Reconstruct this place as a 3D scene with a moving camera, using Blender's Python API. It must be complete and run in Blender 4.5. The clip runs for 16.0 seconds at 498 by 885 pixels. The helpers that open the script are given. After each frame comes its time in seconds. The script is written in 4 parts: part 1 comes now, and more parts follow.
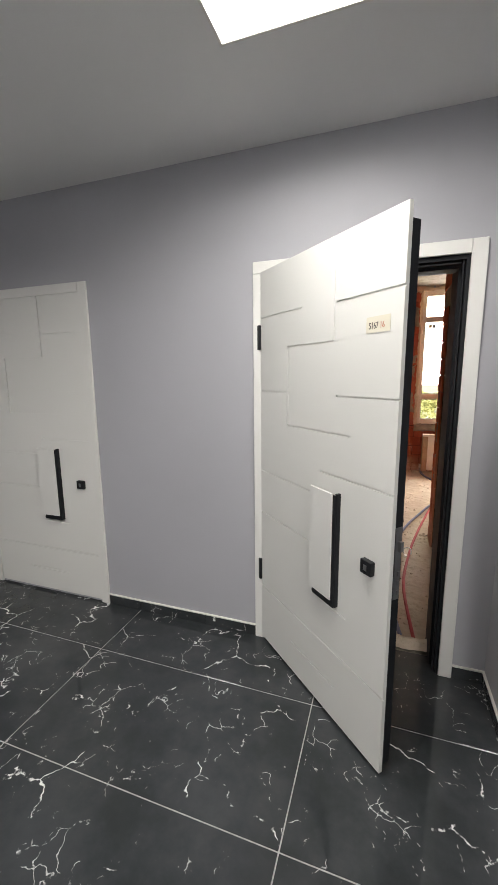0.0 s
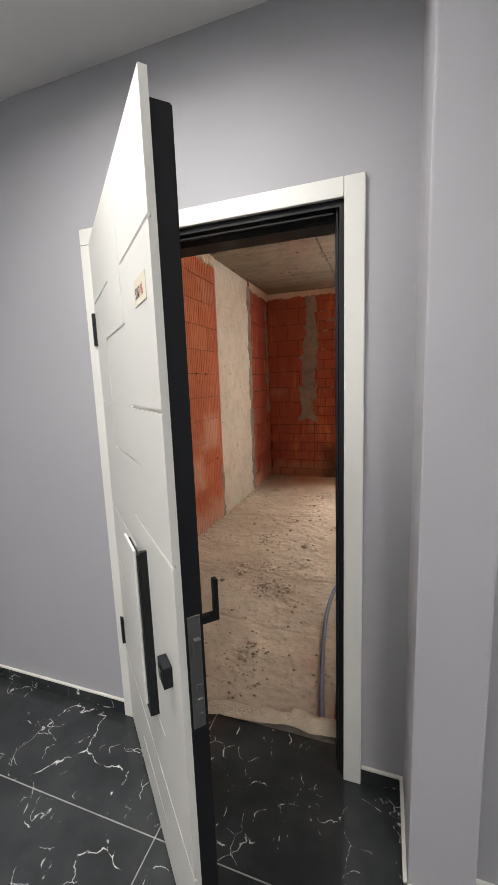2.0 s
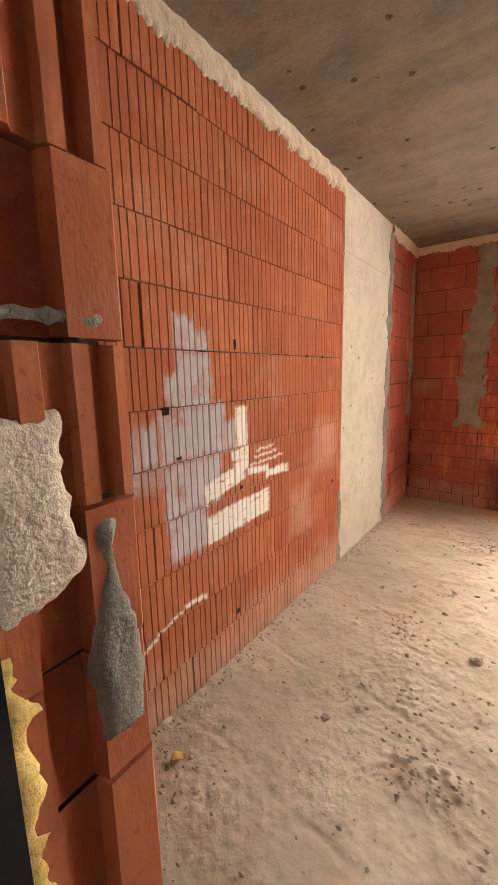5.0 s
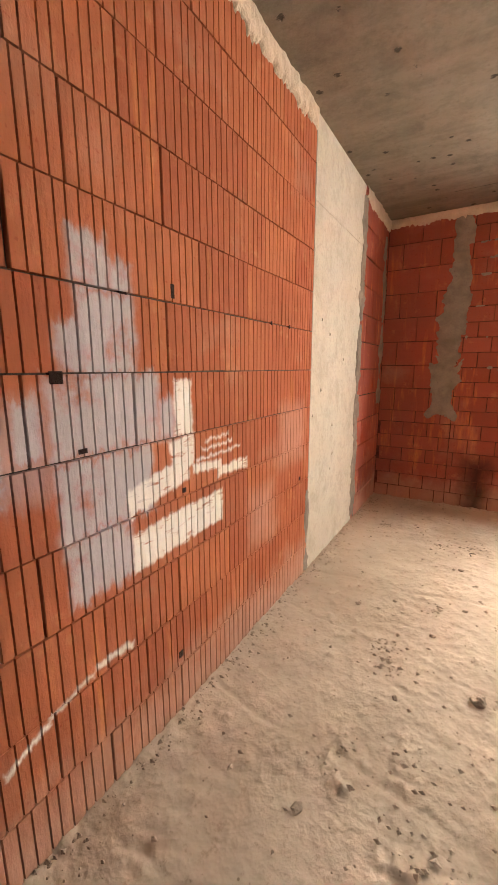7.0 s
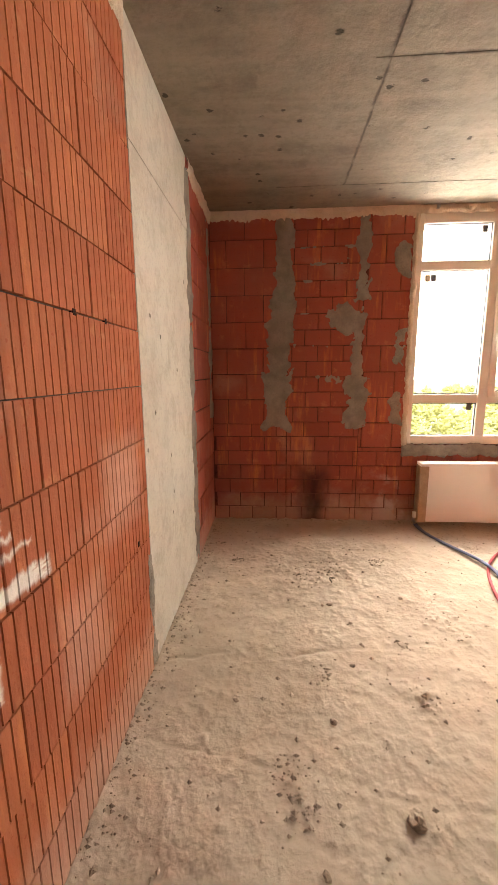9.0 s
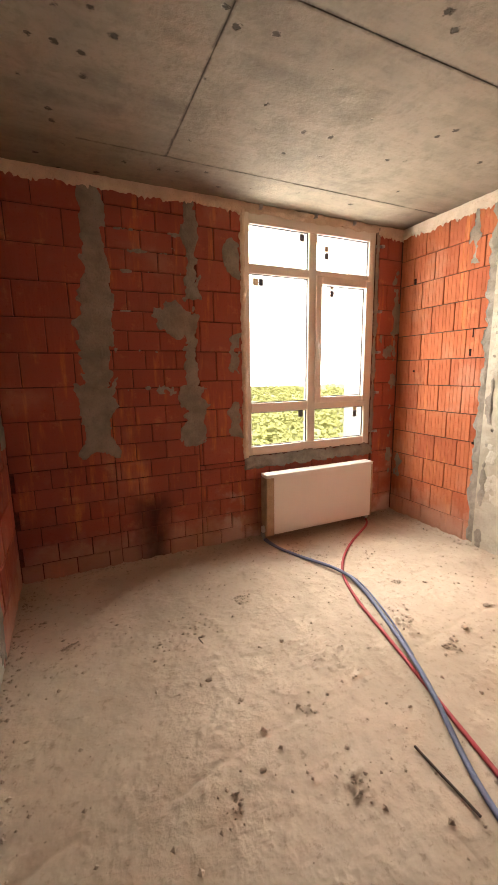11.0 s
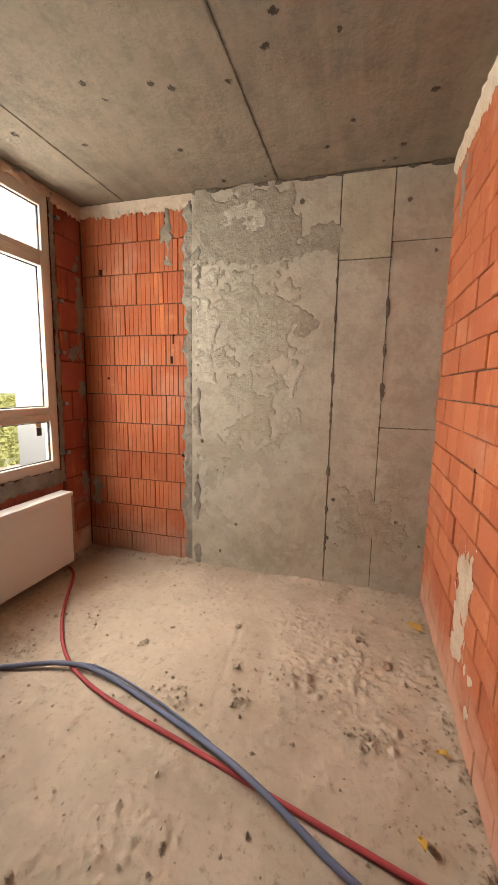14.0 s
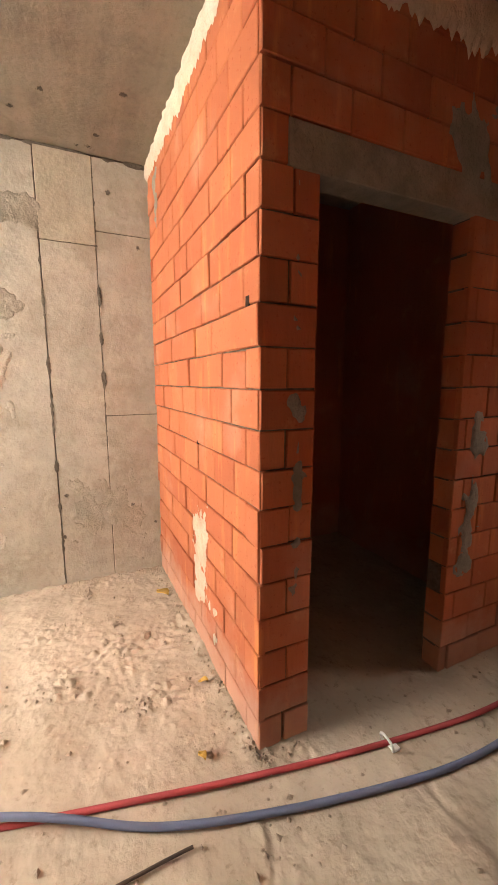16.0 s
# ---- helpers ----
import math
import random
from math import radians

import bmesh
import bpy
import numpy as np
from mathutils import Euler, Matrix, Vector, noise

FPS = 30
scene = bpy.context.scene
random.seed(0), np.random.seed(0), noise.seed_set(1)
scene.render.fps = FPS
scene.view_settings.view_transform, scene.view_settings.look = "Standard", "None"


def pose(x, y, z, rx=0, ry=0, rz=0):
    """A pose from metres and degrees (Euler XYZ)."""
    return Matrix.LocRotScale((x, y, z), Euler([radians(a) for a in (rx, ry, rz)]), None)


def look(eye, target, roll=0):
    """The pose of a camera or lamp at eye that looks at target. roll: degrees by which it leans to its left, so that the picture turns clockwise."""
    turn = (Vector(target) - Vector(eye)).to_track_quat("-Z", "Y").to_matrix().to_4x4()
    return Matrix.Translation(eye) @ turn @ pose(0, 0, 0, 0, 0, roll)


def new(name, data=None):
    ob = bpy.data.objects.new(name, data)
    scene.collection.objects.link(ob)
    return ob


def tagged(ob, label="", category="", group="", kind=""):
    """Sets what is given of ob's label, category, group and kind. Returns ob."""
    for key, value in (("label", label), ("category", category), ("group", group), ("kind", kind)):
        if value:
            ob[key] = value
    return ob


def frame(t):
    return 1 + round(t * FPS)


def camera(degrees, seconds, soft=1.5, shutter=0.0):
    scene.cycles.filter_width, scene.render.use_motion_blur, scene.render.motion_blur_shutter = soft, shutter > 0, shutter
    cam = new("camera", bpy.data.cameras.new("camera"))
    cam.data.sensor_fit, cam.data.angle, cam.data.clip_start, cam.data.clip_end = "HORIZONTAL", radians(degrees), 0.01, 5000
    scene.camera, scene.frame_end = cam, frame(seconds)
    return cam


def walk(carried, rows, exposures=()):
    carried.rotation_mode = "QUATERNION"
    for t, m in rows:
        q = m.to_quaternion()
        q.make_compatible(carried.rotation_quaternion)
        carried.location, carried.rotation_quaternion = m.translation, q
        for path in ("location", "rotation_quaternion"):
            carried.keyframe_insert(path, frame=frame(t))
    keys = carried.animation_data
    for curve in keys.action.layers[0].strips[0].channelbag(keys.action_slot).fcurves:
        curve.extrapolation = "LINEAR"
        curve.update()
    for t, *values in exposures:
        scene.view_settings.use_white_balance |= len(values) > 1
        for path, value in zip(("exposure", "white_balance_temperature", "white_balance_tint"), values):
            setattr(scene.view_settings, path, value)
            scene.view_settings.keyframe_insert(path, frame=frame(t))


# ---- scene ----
import collections

cam = camera(65.3, 16.0)
PATH = [
    (0, (0.072, -0.047, 1.494), (-0.578, 1.813, 1.153), -0.6),
    (0.5, (0.159, 0.08, 1.489), (-0.334, 1.987, 1.144), -1.7),
    (1, (0.275, 0.22, 1.496), (-0.154, 2.143, 1.151), -2.7),
    (1.5, (0.391, 0.425, 1.474), (-0.062, 2.348, 1.164), -2.9),
    (2, (0.51, 0.628, 1.462), (-0.15, 2.49, 1.156), -2.1),
    (2.5, (0.59, 0.859, 1.495), (-0.337, 2.595, 1.14), -1.9),
    (3, (0.574, 1.091, 1.525), (-0.574, 2.685, 1.151), -2.7),
    (3.2, (0.556, 1.155, 1.543), (-0.657, 2.699, 1.165), -2.8),
    (5.3, (-0.123, 2.024, 1.451), (-1.287, 3.612, 1.102), -0.7),
    (5.5, (-0.143, 2.077, 1.455), (-1.282, 3.681, 1.096), -0.7),
    (6, (-0.225, 2.187, 1.444), (-1.305, 3.827, 1.065), -0.8),
    (6.5, (-0.284, 2.251, 1.444), (-1.321, 3.918, 1.065), -0.8),
    (7, (-0.338, 2.39, 1.333), (-1.345, 4.076, 0.956), -0.1),
    (7.5, (-0.422, 2.635, 1.369), (-1.318, 4.391, 1.037), 0.8),
    (8, (-0.494, 2.767, 1.37), (-1.127, 4.633, 1.028), 1.2),
    (8.5, (-0.65, 2.937, 1.358), (-1.005, 4.875, 1.013), 0.5),
    (8.7, (-0.684, 2.998, 1.364), (-0.949, 4.949, 1.012), 0.1),
    (10.8, (-0.872, 3.69, 1.455), (-0.155, 5.52, 1.086), -1.0),
    (11, (-0.885, 3.753, 1.451), (-0.072, 5.544, 1.093), -0.9),
    (11.5, (-0.874, 3.943, 1.446), (0.202, 5.598, 1.123), 0.2),
    (12, (-0.889, 4.145, 1.423), (0.443, 5.606, 1.117), 1.2),
    (12.5, (-0.87, 4.307, 1.431), (0.64, 5.58, 1.117), 1.3),
    (13, (-0.831, 4.421, 1.411), (0.834, 5.483, 1.095), 1.1),
    (13.5, (-0.712, 4.522, 1.388), (1.094, 5.331, 1.098), 1.5),
    (14, (-0.625, 4.618, 1.385), (1.278, 5.161, 1.098), 1.1),
    (14.5, (-0.589, 4.745, 1.363), (1.381, 4.922, 1.068), 0.6),
    (15, (-0.612, 4.816, 1.348), (1.359, 4.66, 1.046), -0.3),
    (15.5, (-0.674, 4.789, 1.351), (1.238, 4.29, 1.045), -0.1),
    (16, (-0.697, 4.73, 1.353), (1.095, 3.898, 1.042), -0.1),
]
walk(cam, [(t, look(eye, target, roll)) for t, eye, target, roll in PATH],
     exposures=[(0.0, 1.5, 6500, 10), (2.0, 1.55, 6500, 10), (3.2, 1.8, 6500, 10), (5.3, 2.4, 6800, 10), (7.0, 2.4, 6800, 10), (8.5, 2.15, 6800, 10), (11.0, 1.5, 6700, 10), (12.5, 1.05, 6700, 10), (14.0, 0.8, 6700, 10), (15.0, 1.1, 6800, 10), (16.0, 1.7, 6800, 10)])

# ---- world and light ----
world = bpy.data.worlds.new("overcast_sky")
scene.world = world
world.use_nodes = True
wn = world.node_tree.nodes
sky = wn.new("ShaderNodeTexSky")
sky.sky_type, sky.sun_disc = 'NISHITA', False
sky.sun_elevation, sky.sun_rotation = radians(42), radians(200)
sky.dust_density, sky.air_density = 4.0, 1.0
soft_sky = wn.new("ShaderNodeHueSaturation")
soft_sky.inputs["Saturation"].default_value = 0.25
world.node_tree.links.new(sky.outputs[0], soft_sky.inputs["Color"])
world.node_tree.links.new(soft_sky.outputs[0], wn["Background"].inputs[0])
wn["Background"].inputs[1].default_value = 0.15

sun_data = bpy.data.lights.new("sun", 'SUN')
sun_data.energy, sun_data.angle, sun_data.color = 1.5, radians(12), (1.0, 0.96, 0.9)
sun = new("sun", sun_data)
sun.matrix_world = look((-8, -20, 22), (0, 0, 0))

window_light = bpy.data.lights.new("window_skylight", 'AREA')
window_light.shape, window_light.size, window_light.size_y = 'RECTANGLE', 3.8, 3.9
window_light.energy, window_light.color = 400.0, (1.0, 0.96, 0.90)
new("window_skylight", window_light).matrix_world = look((1.3, 7.7, 3.22), (1.3, 0.0, 2.4))

# the corridor's flush panel at the door; two unseen fill ones added behind the start
PANELS = ((-0.489, 0.72), (-2.1, -1.0), (1.0, -1.0))
for px, py in PANELS:
    panel_and_fill_light = bpy.data.lights.new("panel_and_fill_light", 'AREA')
    panel_and_fill_light.shape, panel_and_fill_light.size, panel_and_fill_light.spread = 'SQUARE', 0.57, radians(165)
    panel_and_fill_light.energy, panel_and_fill_light.color = 6.5 if py > 0 else 13.0, (1.0, 0.97, 0.93)
    new("panel_and_fill_light", panel_and_fill_light).matrix_world = look((px + 0.3, py + 0.3, 2.55), (px + 0.3, py + 0.301, 0.0))
PANEL_GLOW = 3.0


# ---- materials ----
class Mat:
    """A node material under construction."""

    def __init__(self, name, rough=0.8, metal=0.0):
        self.m = bpy.data.materials.new(name)
        self.m.use_nodes = True
        self.t = self.m.node_tree
        self.b = self.t.nodes["Principled BSDF"]
        self.b.inputs["Roughness"].default_value = rough
        self.b.inputs["Metallic"].default_value = metal
        if rough >= 0.85:
            self.b.inputs["Specular IOR Level"].default_value = 0.12
        self.pos = self.t.nodes.new("ShaderNodeNewGeometry").outputs["Position"]
        self.height = None

    def link(self, a, b):
        self.t.links.new(a, b)

    def scaled(self, sx, sy, sz):
        n = self.t.nodes.new("ShaderNodeMapping")
        n.inputs["Scale"].default_value = (sx, sy, sz)
        self.link(self.pos, n.inputs[0])
        return n.outputs[0]

    def noise(self, scale, detail=4.0, rough=0.55, coord=None, distort=0.0):
        n = self.t.nodes.new("ShaderNodeTexNoise")
        n.inputs["Scale"].default_value, n.inputs["Detail"].default_value = scale, detail
        n.inputs["Roughness"].default_value, n.inputs["Distortion"].default_value = rough, distort
        self.link(coord or self.pos, n.inputs["Vector"])
        return n.outputs["Fac"]

    def voronoi(self, scale, feature='F1', coord=None, rand=1.0):
        n = self.t.nodes.new("ShaderNodeTexVoronoi")
        n.feature = feature
        n.inputs["Scale"].default_value, n.inputs["Randomness"].default_value = scale, rand
        self.link(coord or self.pos, n.inputs["Vector"])
        return n.outputs["Distance"]

    def math(self, op, a, b=0.0, c=0.0, clamp=False):
        n = self.t.nodes.new("ShaderNodeMath")
        n.operation, n.use_clamp = op, clamp
        for i, v in enumerate((a, b, c)):
            if isinstance(v, (int, float)):
                n.inputs[i].default_value = v
            else:
                self.link(v, n.inputs[i])
        return n.outputs[0]

    def ramp(self, fac, lo, hi):
        """0 below lo, 1 above hi (or the other way round)."""
        n = self.t.nodes.new("ShaderNodeMapRange")
        n.interpolation_type = 'SMOOTHSTEP'
        self.link(fac, n.inputs[0])
        if lo < hi:
            n.inputs[1].default_value, n.inputs[2].default_value = lo, hi
        else:
            n.inputs[1].default_value, n.inputs[2].default_value = hi, lo
            n.inputs[3].default_value, n.inputs[4].default_value = 1.0, 0.0
        return n.outputs[0]

    def mix(self, fac, a, b):
        n = self.t.nodes.new("ShaderNodeMix")
        n.data_type = 'RGBA'
        for sock, v in ((n.inputs[0], fac), (n.inputs[6], a), (n.inputs[7], b)):
            if isinstance(v, (int, float)):
                sock.default_value = v
            elif isinstance(v, tuple):
                sock.default_value = (*v, 1.0)
            else:
                self.link(v, sock)
        return n.outputs[2]

    def rand(self):
        return self.t.nodes.new("ShaderNodeObjectInfo").outputs["Random"]

    def axes(self, coord=None):
        n = self.t.nodes.new("ShaderNodeSeparateXYZ")
        self.link(coord or self.pos, n.inputs[0])
        return n.outputs

    def box(self, a, b, box, soft, shear=0.0):
        """1 inside the rectangle (a0, a1, b0, b1), falling to 0 over soft."""
        a0, a1, b0, b1 = box
        if shear:
            b = self.math('SUBTRACT', b, self.math('MULTIPLY', self.math('SUBTRACT', a, (a0 + a1) / 2), shear))
        da = self.math('SUBTRACT', (a1 - a0) / 2, self.math('ABSOLUTE', self.math('SUBTRACT', a, (a0 + a1) / 2)))
        db = self.math('SUBTRACT', (b1 - b0) / 2, self.math('ABSOLUTE', self.math('SUBTRACT', b, (b0 + b1) / 2)))
        return self.ramp(self.math('MINIMUM', da, db), -soft, soft)

    def colour(self, c):
        if isinstance(c, tuple):
            self.b.inputs["Base Color"].default_value = (*c, 1.0)
        else:
            self.link(c, self.b.inputs["Base Color"])
        return self

    def rough(self, r):
        self.link(r, self.b.inputs["Roughness"])
        return self

    def bump(self, h, dist, strength=1.0):
        n = self.t.nodes.new("ShaderNodeBump")
        n.inputs["Strength"].default_value, n.inputs["Distance"].default_value = strength, dist
        self.link(h, n.inputs["Height"])
        if self.height is not None:
            self.link(self.height, n.inputs["Normal"])
        self.height = n.outputs[0]
        self.link(self.height, self.b.inputs["Normal"])
        return self


def brick_mat(name, paint=False, soot=False, base=(0.46, 0.15, 0.068), dark=(0.33, 0.088, 0.043)):
    m = Mat(name, 0.9)
    per = m.rand()
    c = m.mix(m.math('ADD', m.math('MULTIPLY', per, 0.6), m.math('MULTIPLY', m.noise(3.0), 0.4)), dark, base)
    streak = m.noise(14, 4, 0.6, m.scaled(1, 1, 0.15))
    c = m.mix(m.ramp(streak, 0.55, 0.8), c, (0.56, 0.19, 0.07))
    c = m.mix(m.math('MULTIPLY', m.ramp(m.noise(2.2, 5), 0.54, 0.75), 0.28), c, (0.50, 0.31, 0.22))
    c = m.mix(m.math('MULTIPLY', m.ramp(m.noise(7, 6, 0.7), 0.58, 0.7), 0.3), c, (0.58, 0.27, 0.13))
    c = m.mix(m.math('MULTIPLY', m.ramp(m.noise(60, 3), 0.62, 0.7), 0.5), c, (0.28, 0.05, 0.02))
    foot = m.math('ADD', m.axes()[2], m.math('MULTIPLY', m.noise(6, 5, 0.65), -0.45))
    c = m.mix(m.math('MULTIPLY', m.ramp(foot, 0.0, -0.36), 0.42), c, (0.52, 0.40, 0.31))
    if paint:
        n = m.math('MULTIPLY', m.math('SUBTRACT', m.noise(12, 5, 0.6), 0.5), 0.07)
        n2 = m.math('MULTIPLY', m.math('SUBTRACT', m.noise(16, 5, 0.65, m.scaled(1, 2.2, 0.7)), 0.5), 0.14)
        ax = m.axes()
        a, b = m.math('ADD', ax[1], n), m.math('ADD', ax[2], n2)
        grey = None
        for bx in ((3.12, 3.25, 1.57, 1.71), (3.25, 3.34, 1.57, 1.65), (3.13, 3.35, 1.36, 1.56), (3.06, 3.35, 1.31, 1.46), (3.01, 3.44, 1.07, 1.31),
                   (3.02, 3.40, 0.82, 1.06), (3.03, 3.28, 0.61, 0.82), (2.91, 2.99, 1.08, 1.25), (2.81, 2.88, 1.07, 1.21), (2.80, 2.88, 0.97, 1.05), (3.44, 3.52, 1.07, 1.22)):
            k = m.box(a, b, bx, 0.022)
            grey = k if grey is None else m.math('MAXIMUM', grey, k)
        thin = m.box(a, b, (2.80, 3.02, 0.98, 1.25), 0.05)
        grey = m.math('MAXIMUM', grey, m.math('MULTIPLY', thin, 0.45))
        c = m.mix(m.math('MULTIPLY', m.math('MULTIPLY', grey, m.ramp(m.noise(7, 5, 0.65), 0.22, 0.5)), 0.9), c, (0.46, 0.42, 0.425))
        a = m.math('ADD', ax[1], m.math('MULTIPLY', n, 0.8))
        b = m.math('ADD', ax[2], m.math('MULTIPLY', n2, 0.42))
        white = None
        for bx, sh in (((3.525, 3.63, 1.07, 1.29), 0), ((3.50, 3.64, 0.93, 1.06), 0.1), ((3.28, 3.60, 0.85, 0.95), 0.22), ((3.63, 3.84, 0.885, 0.925), -0.1),
                       ((3.80, 4.07, 0.835, 0.885), -0.02), ((3.66, 4.0, 0.945, 0.955), 0.03), ((3.70, 3.93, 0.985, 0.995), 0.03), ((3.72, 3.9, 1.02, 1.03), 0.02),
                       ((3.28, 3.84, 0.615, 0.765), 0.05), ((2.79, 2.93, 0.255, 0.275), 0.4), ((2.93, 3.08, 0.315, 0.33), 0.2), ((3.09, 3.26, 0.335, 0.36), -0.1)):
            k = m.box(a, b, bx, 0.010, sh)
            white = k if white is None else m.math('MAXIMUM', white, k)
        c = m.mix(m.math('MULTIPLY', white, m.ramp(m.noise(22, 5, 0.65, m.scaled(1, 0.5, 2.0)), 0.28, 0.46)), c, (0.80, 0.73, 0.66))
        wash = m.math('MAXIMUM', m.box(a, b, (4.10, 4.35, 0.38, 0.66), 0.09), m.box(a, b, (4.45, 4.8, 0.75, 1.1), 0.09))
        c = m.mix(m.math('MULTIPLY', wash, 0.3), c, (0.66, 0.46, 0.36))
    if soot:
        ax = m.axes()
        n = m.math('MULTIPLY', m.math('SUBTRACT', m.noise(5, 4), 0.5), 0.25)
        k = m.box(m.math('ADD', ax[0], n), ax[2], (-0.42, -0.22, -0.3, 0.36), 0.14)
        c = m.mix(m.math('MULTIPLY', k, 0.85), c, (0.018, 0.014, 0.013))
        k = m.ramp(m.math('ADD', m.noise(4, 4), m.math('MULTIPLY', ax[2], -0.35)), 0.42, 0.6)
        k2 = m.math('MULTIPLY', k, m.ramp(ax[0], 0.1, 0.5))
        c = m.mix(m.math('MULTIPLY', k2, 0.6), c, (0.60, 0.48, 0.42))
    m.colour(c)
    m.bump(m.noise(120, 3), 0.0007).bump(m.noise(18, 4, 0.6, m.scaled(1, 1, 0.2)), 0.004)
    return m.m


def mortar_mat(name, c0, c1, scale=6.0):
    m = Mat(name, 0.95)
    c = m.mix(m.ramp(m.noise(scale, 6, 0.65), 0.3, 0.7), c0, c1)
    c = m.mix(m.math('MULTIPLY', m.ramp(m.noise(90, 3), 0.55, 0.75), 0.4), c, tuple(v * 0.55 for v in c0))
    m.colour(c).bump(m.noise(70, 5, 0.65), 0.006).bump(m.noise(14, 4), 0.012)
    return m.m


def concrete_mat(name, pale, grey, stain, stain_at=(0.5, 0.62), pits=0.06, blotch=2.2, boards=False):
    m = Mat(name, 0.88)
    c = m.mix(m.ramp(m.noise(blotch, 7, 0.62, distort=0.2), 0.36, 0.66), pale, grey)
    edges = m.ramp(m.noise(3.2, 8, 0.72, distort=0.4), *stain_at)
    c = m.mix(m.math('MULTIPLY', edges, 0.7), c, stain)
    c = m.mix(m.math('MULTIPLY', m.ramp(m.noise(40, 5, 0.7), 0.5, 0.75), 0.35), c, tuple(v * 0.6 for v in grey))
    fine = m.ramp(m.noise(10, 6, 0.7, distort=0.2), 0.47, 0.62)
    c = m.mix(m.math('MULTIPLY', fine, 0.35), c, tuple(v * 0.92 for v in stain))
    if boards:
        streaks = m.ramp(m.noise(3.0, 5, 0.6, m.scaled(0.35, 3.0, 1)), 0.4, 0.7)
        c = m.mix(m.math('MULTIPLY', streaks, 0.35), c, tuple(v * 1.25 for v in pale))
        ax = m.axes()
        wob = m.math('MULTIPLY', m.math('SUBTRACT', m.noise(9, 5, 0.65), 0.5), 0.035)
        a, b = m.math('ADD', ax[0], wob), m.math('ADD', ax[1], wob)
        for bx in ((-0.22, 2.5, 5.275, 5.297), (-0.72, 2.5, 6.575, 6.587), (-0.182, -0.165, 4.2, 6.58)):
            k = m.math('MULTIPLY', m.box(a, b, bx, 0.008), m.ramp(m.noise(5, 4, 0.7), 0.3, 0.55))
            c = m.mix(m.math('MULTIPLY', k, 0.75), c, tuple(v * 0.3 for v in grey))
    d = m.math('ADD', m.voronoi(5.5), m.math('MULTIPLY', m.math('SUBTRACT', m.noise(38, 4, 0.7, m.scaled(1, 1.6, 0.8)), 0.5), 0.30 if boards else 0.2))
    hole = m.math('MULTIPLY', m.ramp(d, pits, pits * 0.55), m.ramp(m.noise(2.7, 2), 0.33, 0.36) if boards else m.ramp(m.noise(2.7, 2), 0.44, 0.47))
    c = m.mix(m.math('MULTIPLY', hole, 0.85), c, tuple(v * 0.22 for v in grey))
    m.colour(c)
    m.bump(m.noise(45, 6, 0.65), 0.003).bump(m.noise(6, 5), 0.01).bump(m.math('SUBTRACT', 1.0, hole), 0.006)
    return m.m


def floor_mat():
    m = Mat("dusty_screed", 0.95)
    c = m.mix(m.ramp(m.noise(1.1, 7, 0.6, distort=0.5), 0.35, 0.68), (0.50, 0.405, 0.31), (0.40, 0.32, 0.24))
    c = m.mix(m.math('MULTIPLY', m.ramp(m.noise(5, 7, 0.7), 0.52, 0.72), 0.5), c, (0.60, 0.49, 0.37))
    c = m.mix(m.math('MULTIPLY', m.ramp(m.noise(26, 6, 0.7), 0.55, 0.68), 0.6), c, (0.27, 0.205, 0.145))
    d = m.voronoi(16)
    c = m.mix(m.math('MULTIPLY', m.ramp(d, 0.09, 0.05), m.ramp(m.noise(3.3, 2), 0.6, 0.65)), c, (0.24, 0.18, 0.13))
    m.colour(c)
    m.bump(m.noise(140, 4, 0.7), 0.0008).bump(m.math('MULTIPLY', m.noise(26, 5, 0.6), m.ramp(m.noise(2.5, 4), 0.35, 0.65)), 0.007).bump(m.noise(5, 4, 0.55), 0.022)
    return m.m


def marble_mat():
    m = Mat("black_marble_tile", 0.1)
    warp = m.t.nodes.new("ShaderNodeTexNoise")
    warp.inputs["Scale"].default_value, warp.inputs["Detail"].default_value = 5.0, 6.0
    m.link(m.pos, warp.inputs["Vector"])
    add = m.t.nodes.new("ShaderNodeMixRGB")
    add.blend_type = 'ADD'
    add.inputs[0].default_value = 0.22
    m.link(m.pos, add.inputs[1]), m.link(warp.outputs["Color"], add.inputs[2])
    base = m.mix(m.ramp(m.noise(2.5, 6, 0.6), 0.35, 0.7), (0.026, 0.029, 0.031), (0.052, 0.056, 0.059))
    vein = m.ramp(m.voronoi(3.2, 'DISTANCE_TO_EDGE', add.outputs[0]), 0.011, 0.002)
    keep = m.ramp(m.noise(4.0, 5, 0.75), 0.52, 0.58)
    fine = m.ramp(m.voronoi(11, 'DISTANCE_TO_EDGE', add.outputs[0]), 0.02, 0.004)
    keep2 = m.ramp(m.noise(5.0, 5, 0.75), 0.54, 0.60)
    v = m.math('MAXIMUM', m.math('MULTIPLY', vein, keep), m.math('MULTIPLY', m.math('MULTIPLY', fine, keep2), 0.7))
    m.colour(m.mix(v, base, (0.72, 0.72, 0.70)))
    m.rough(m.math('ADD', m.math('MULTIPLY', m.noise(3, 4), 0.06), 0.03))
    return m.m


def paint_mat(name, c, rough=0.6, grain=350, depth=0.0006, vary=0.06):
    m = Mat(name, rough)
    m.colour(m.mix(m.noise(1.3, 5), tuple(v * (1 - vary) for v in c), tuple(min(1, v * (1 + vary)) for v in c)))
    m.bump(m.noise(grain, 2), depth)
    return m.m


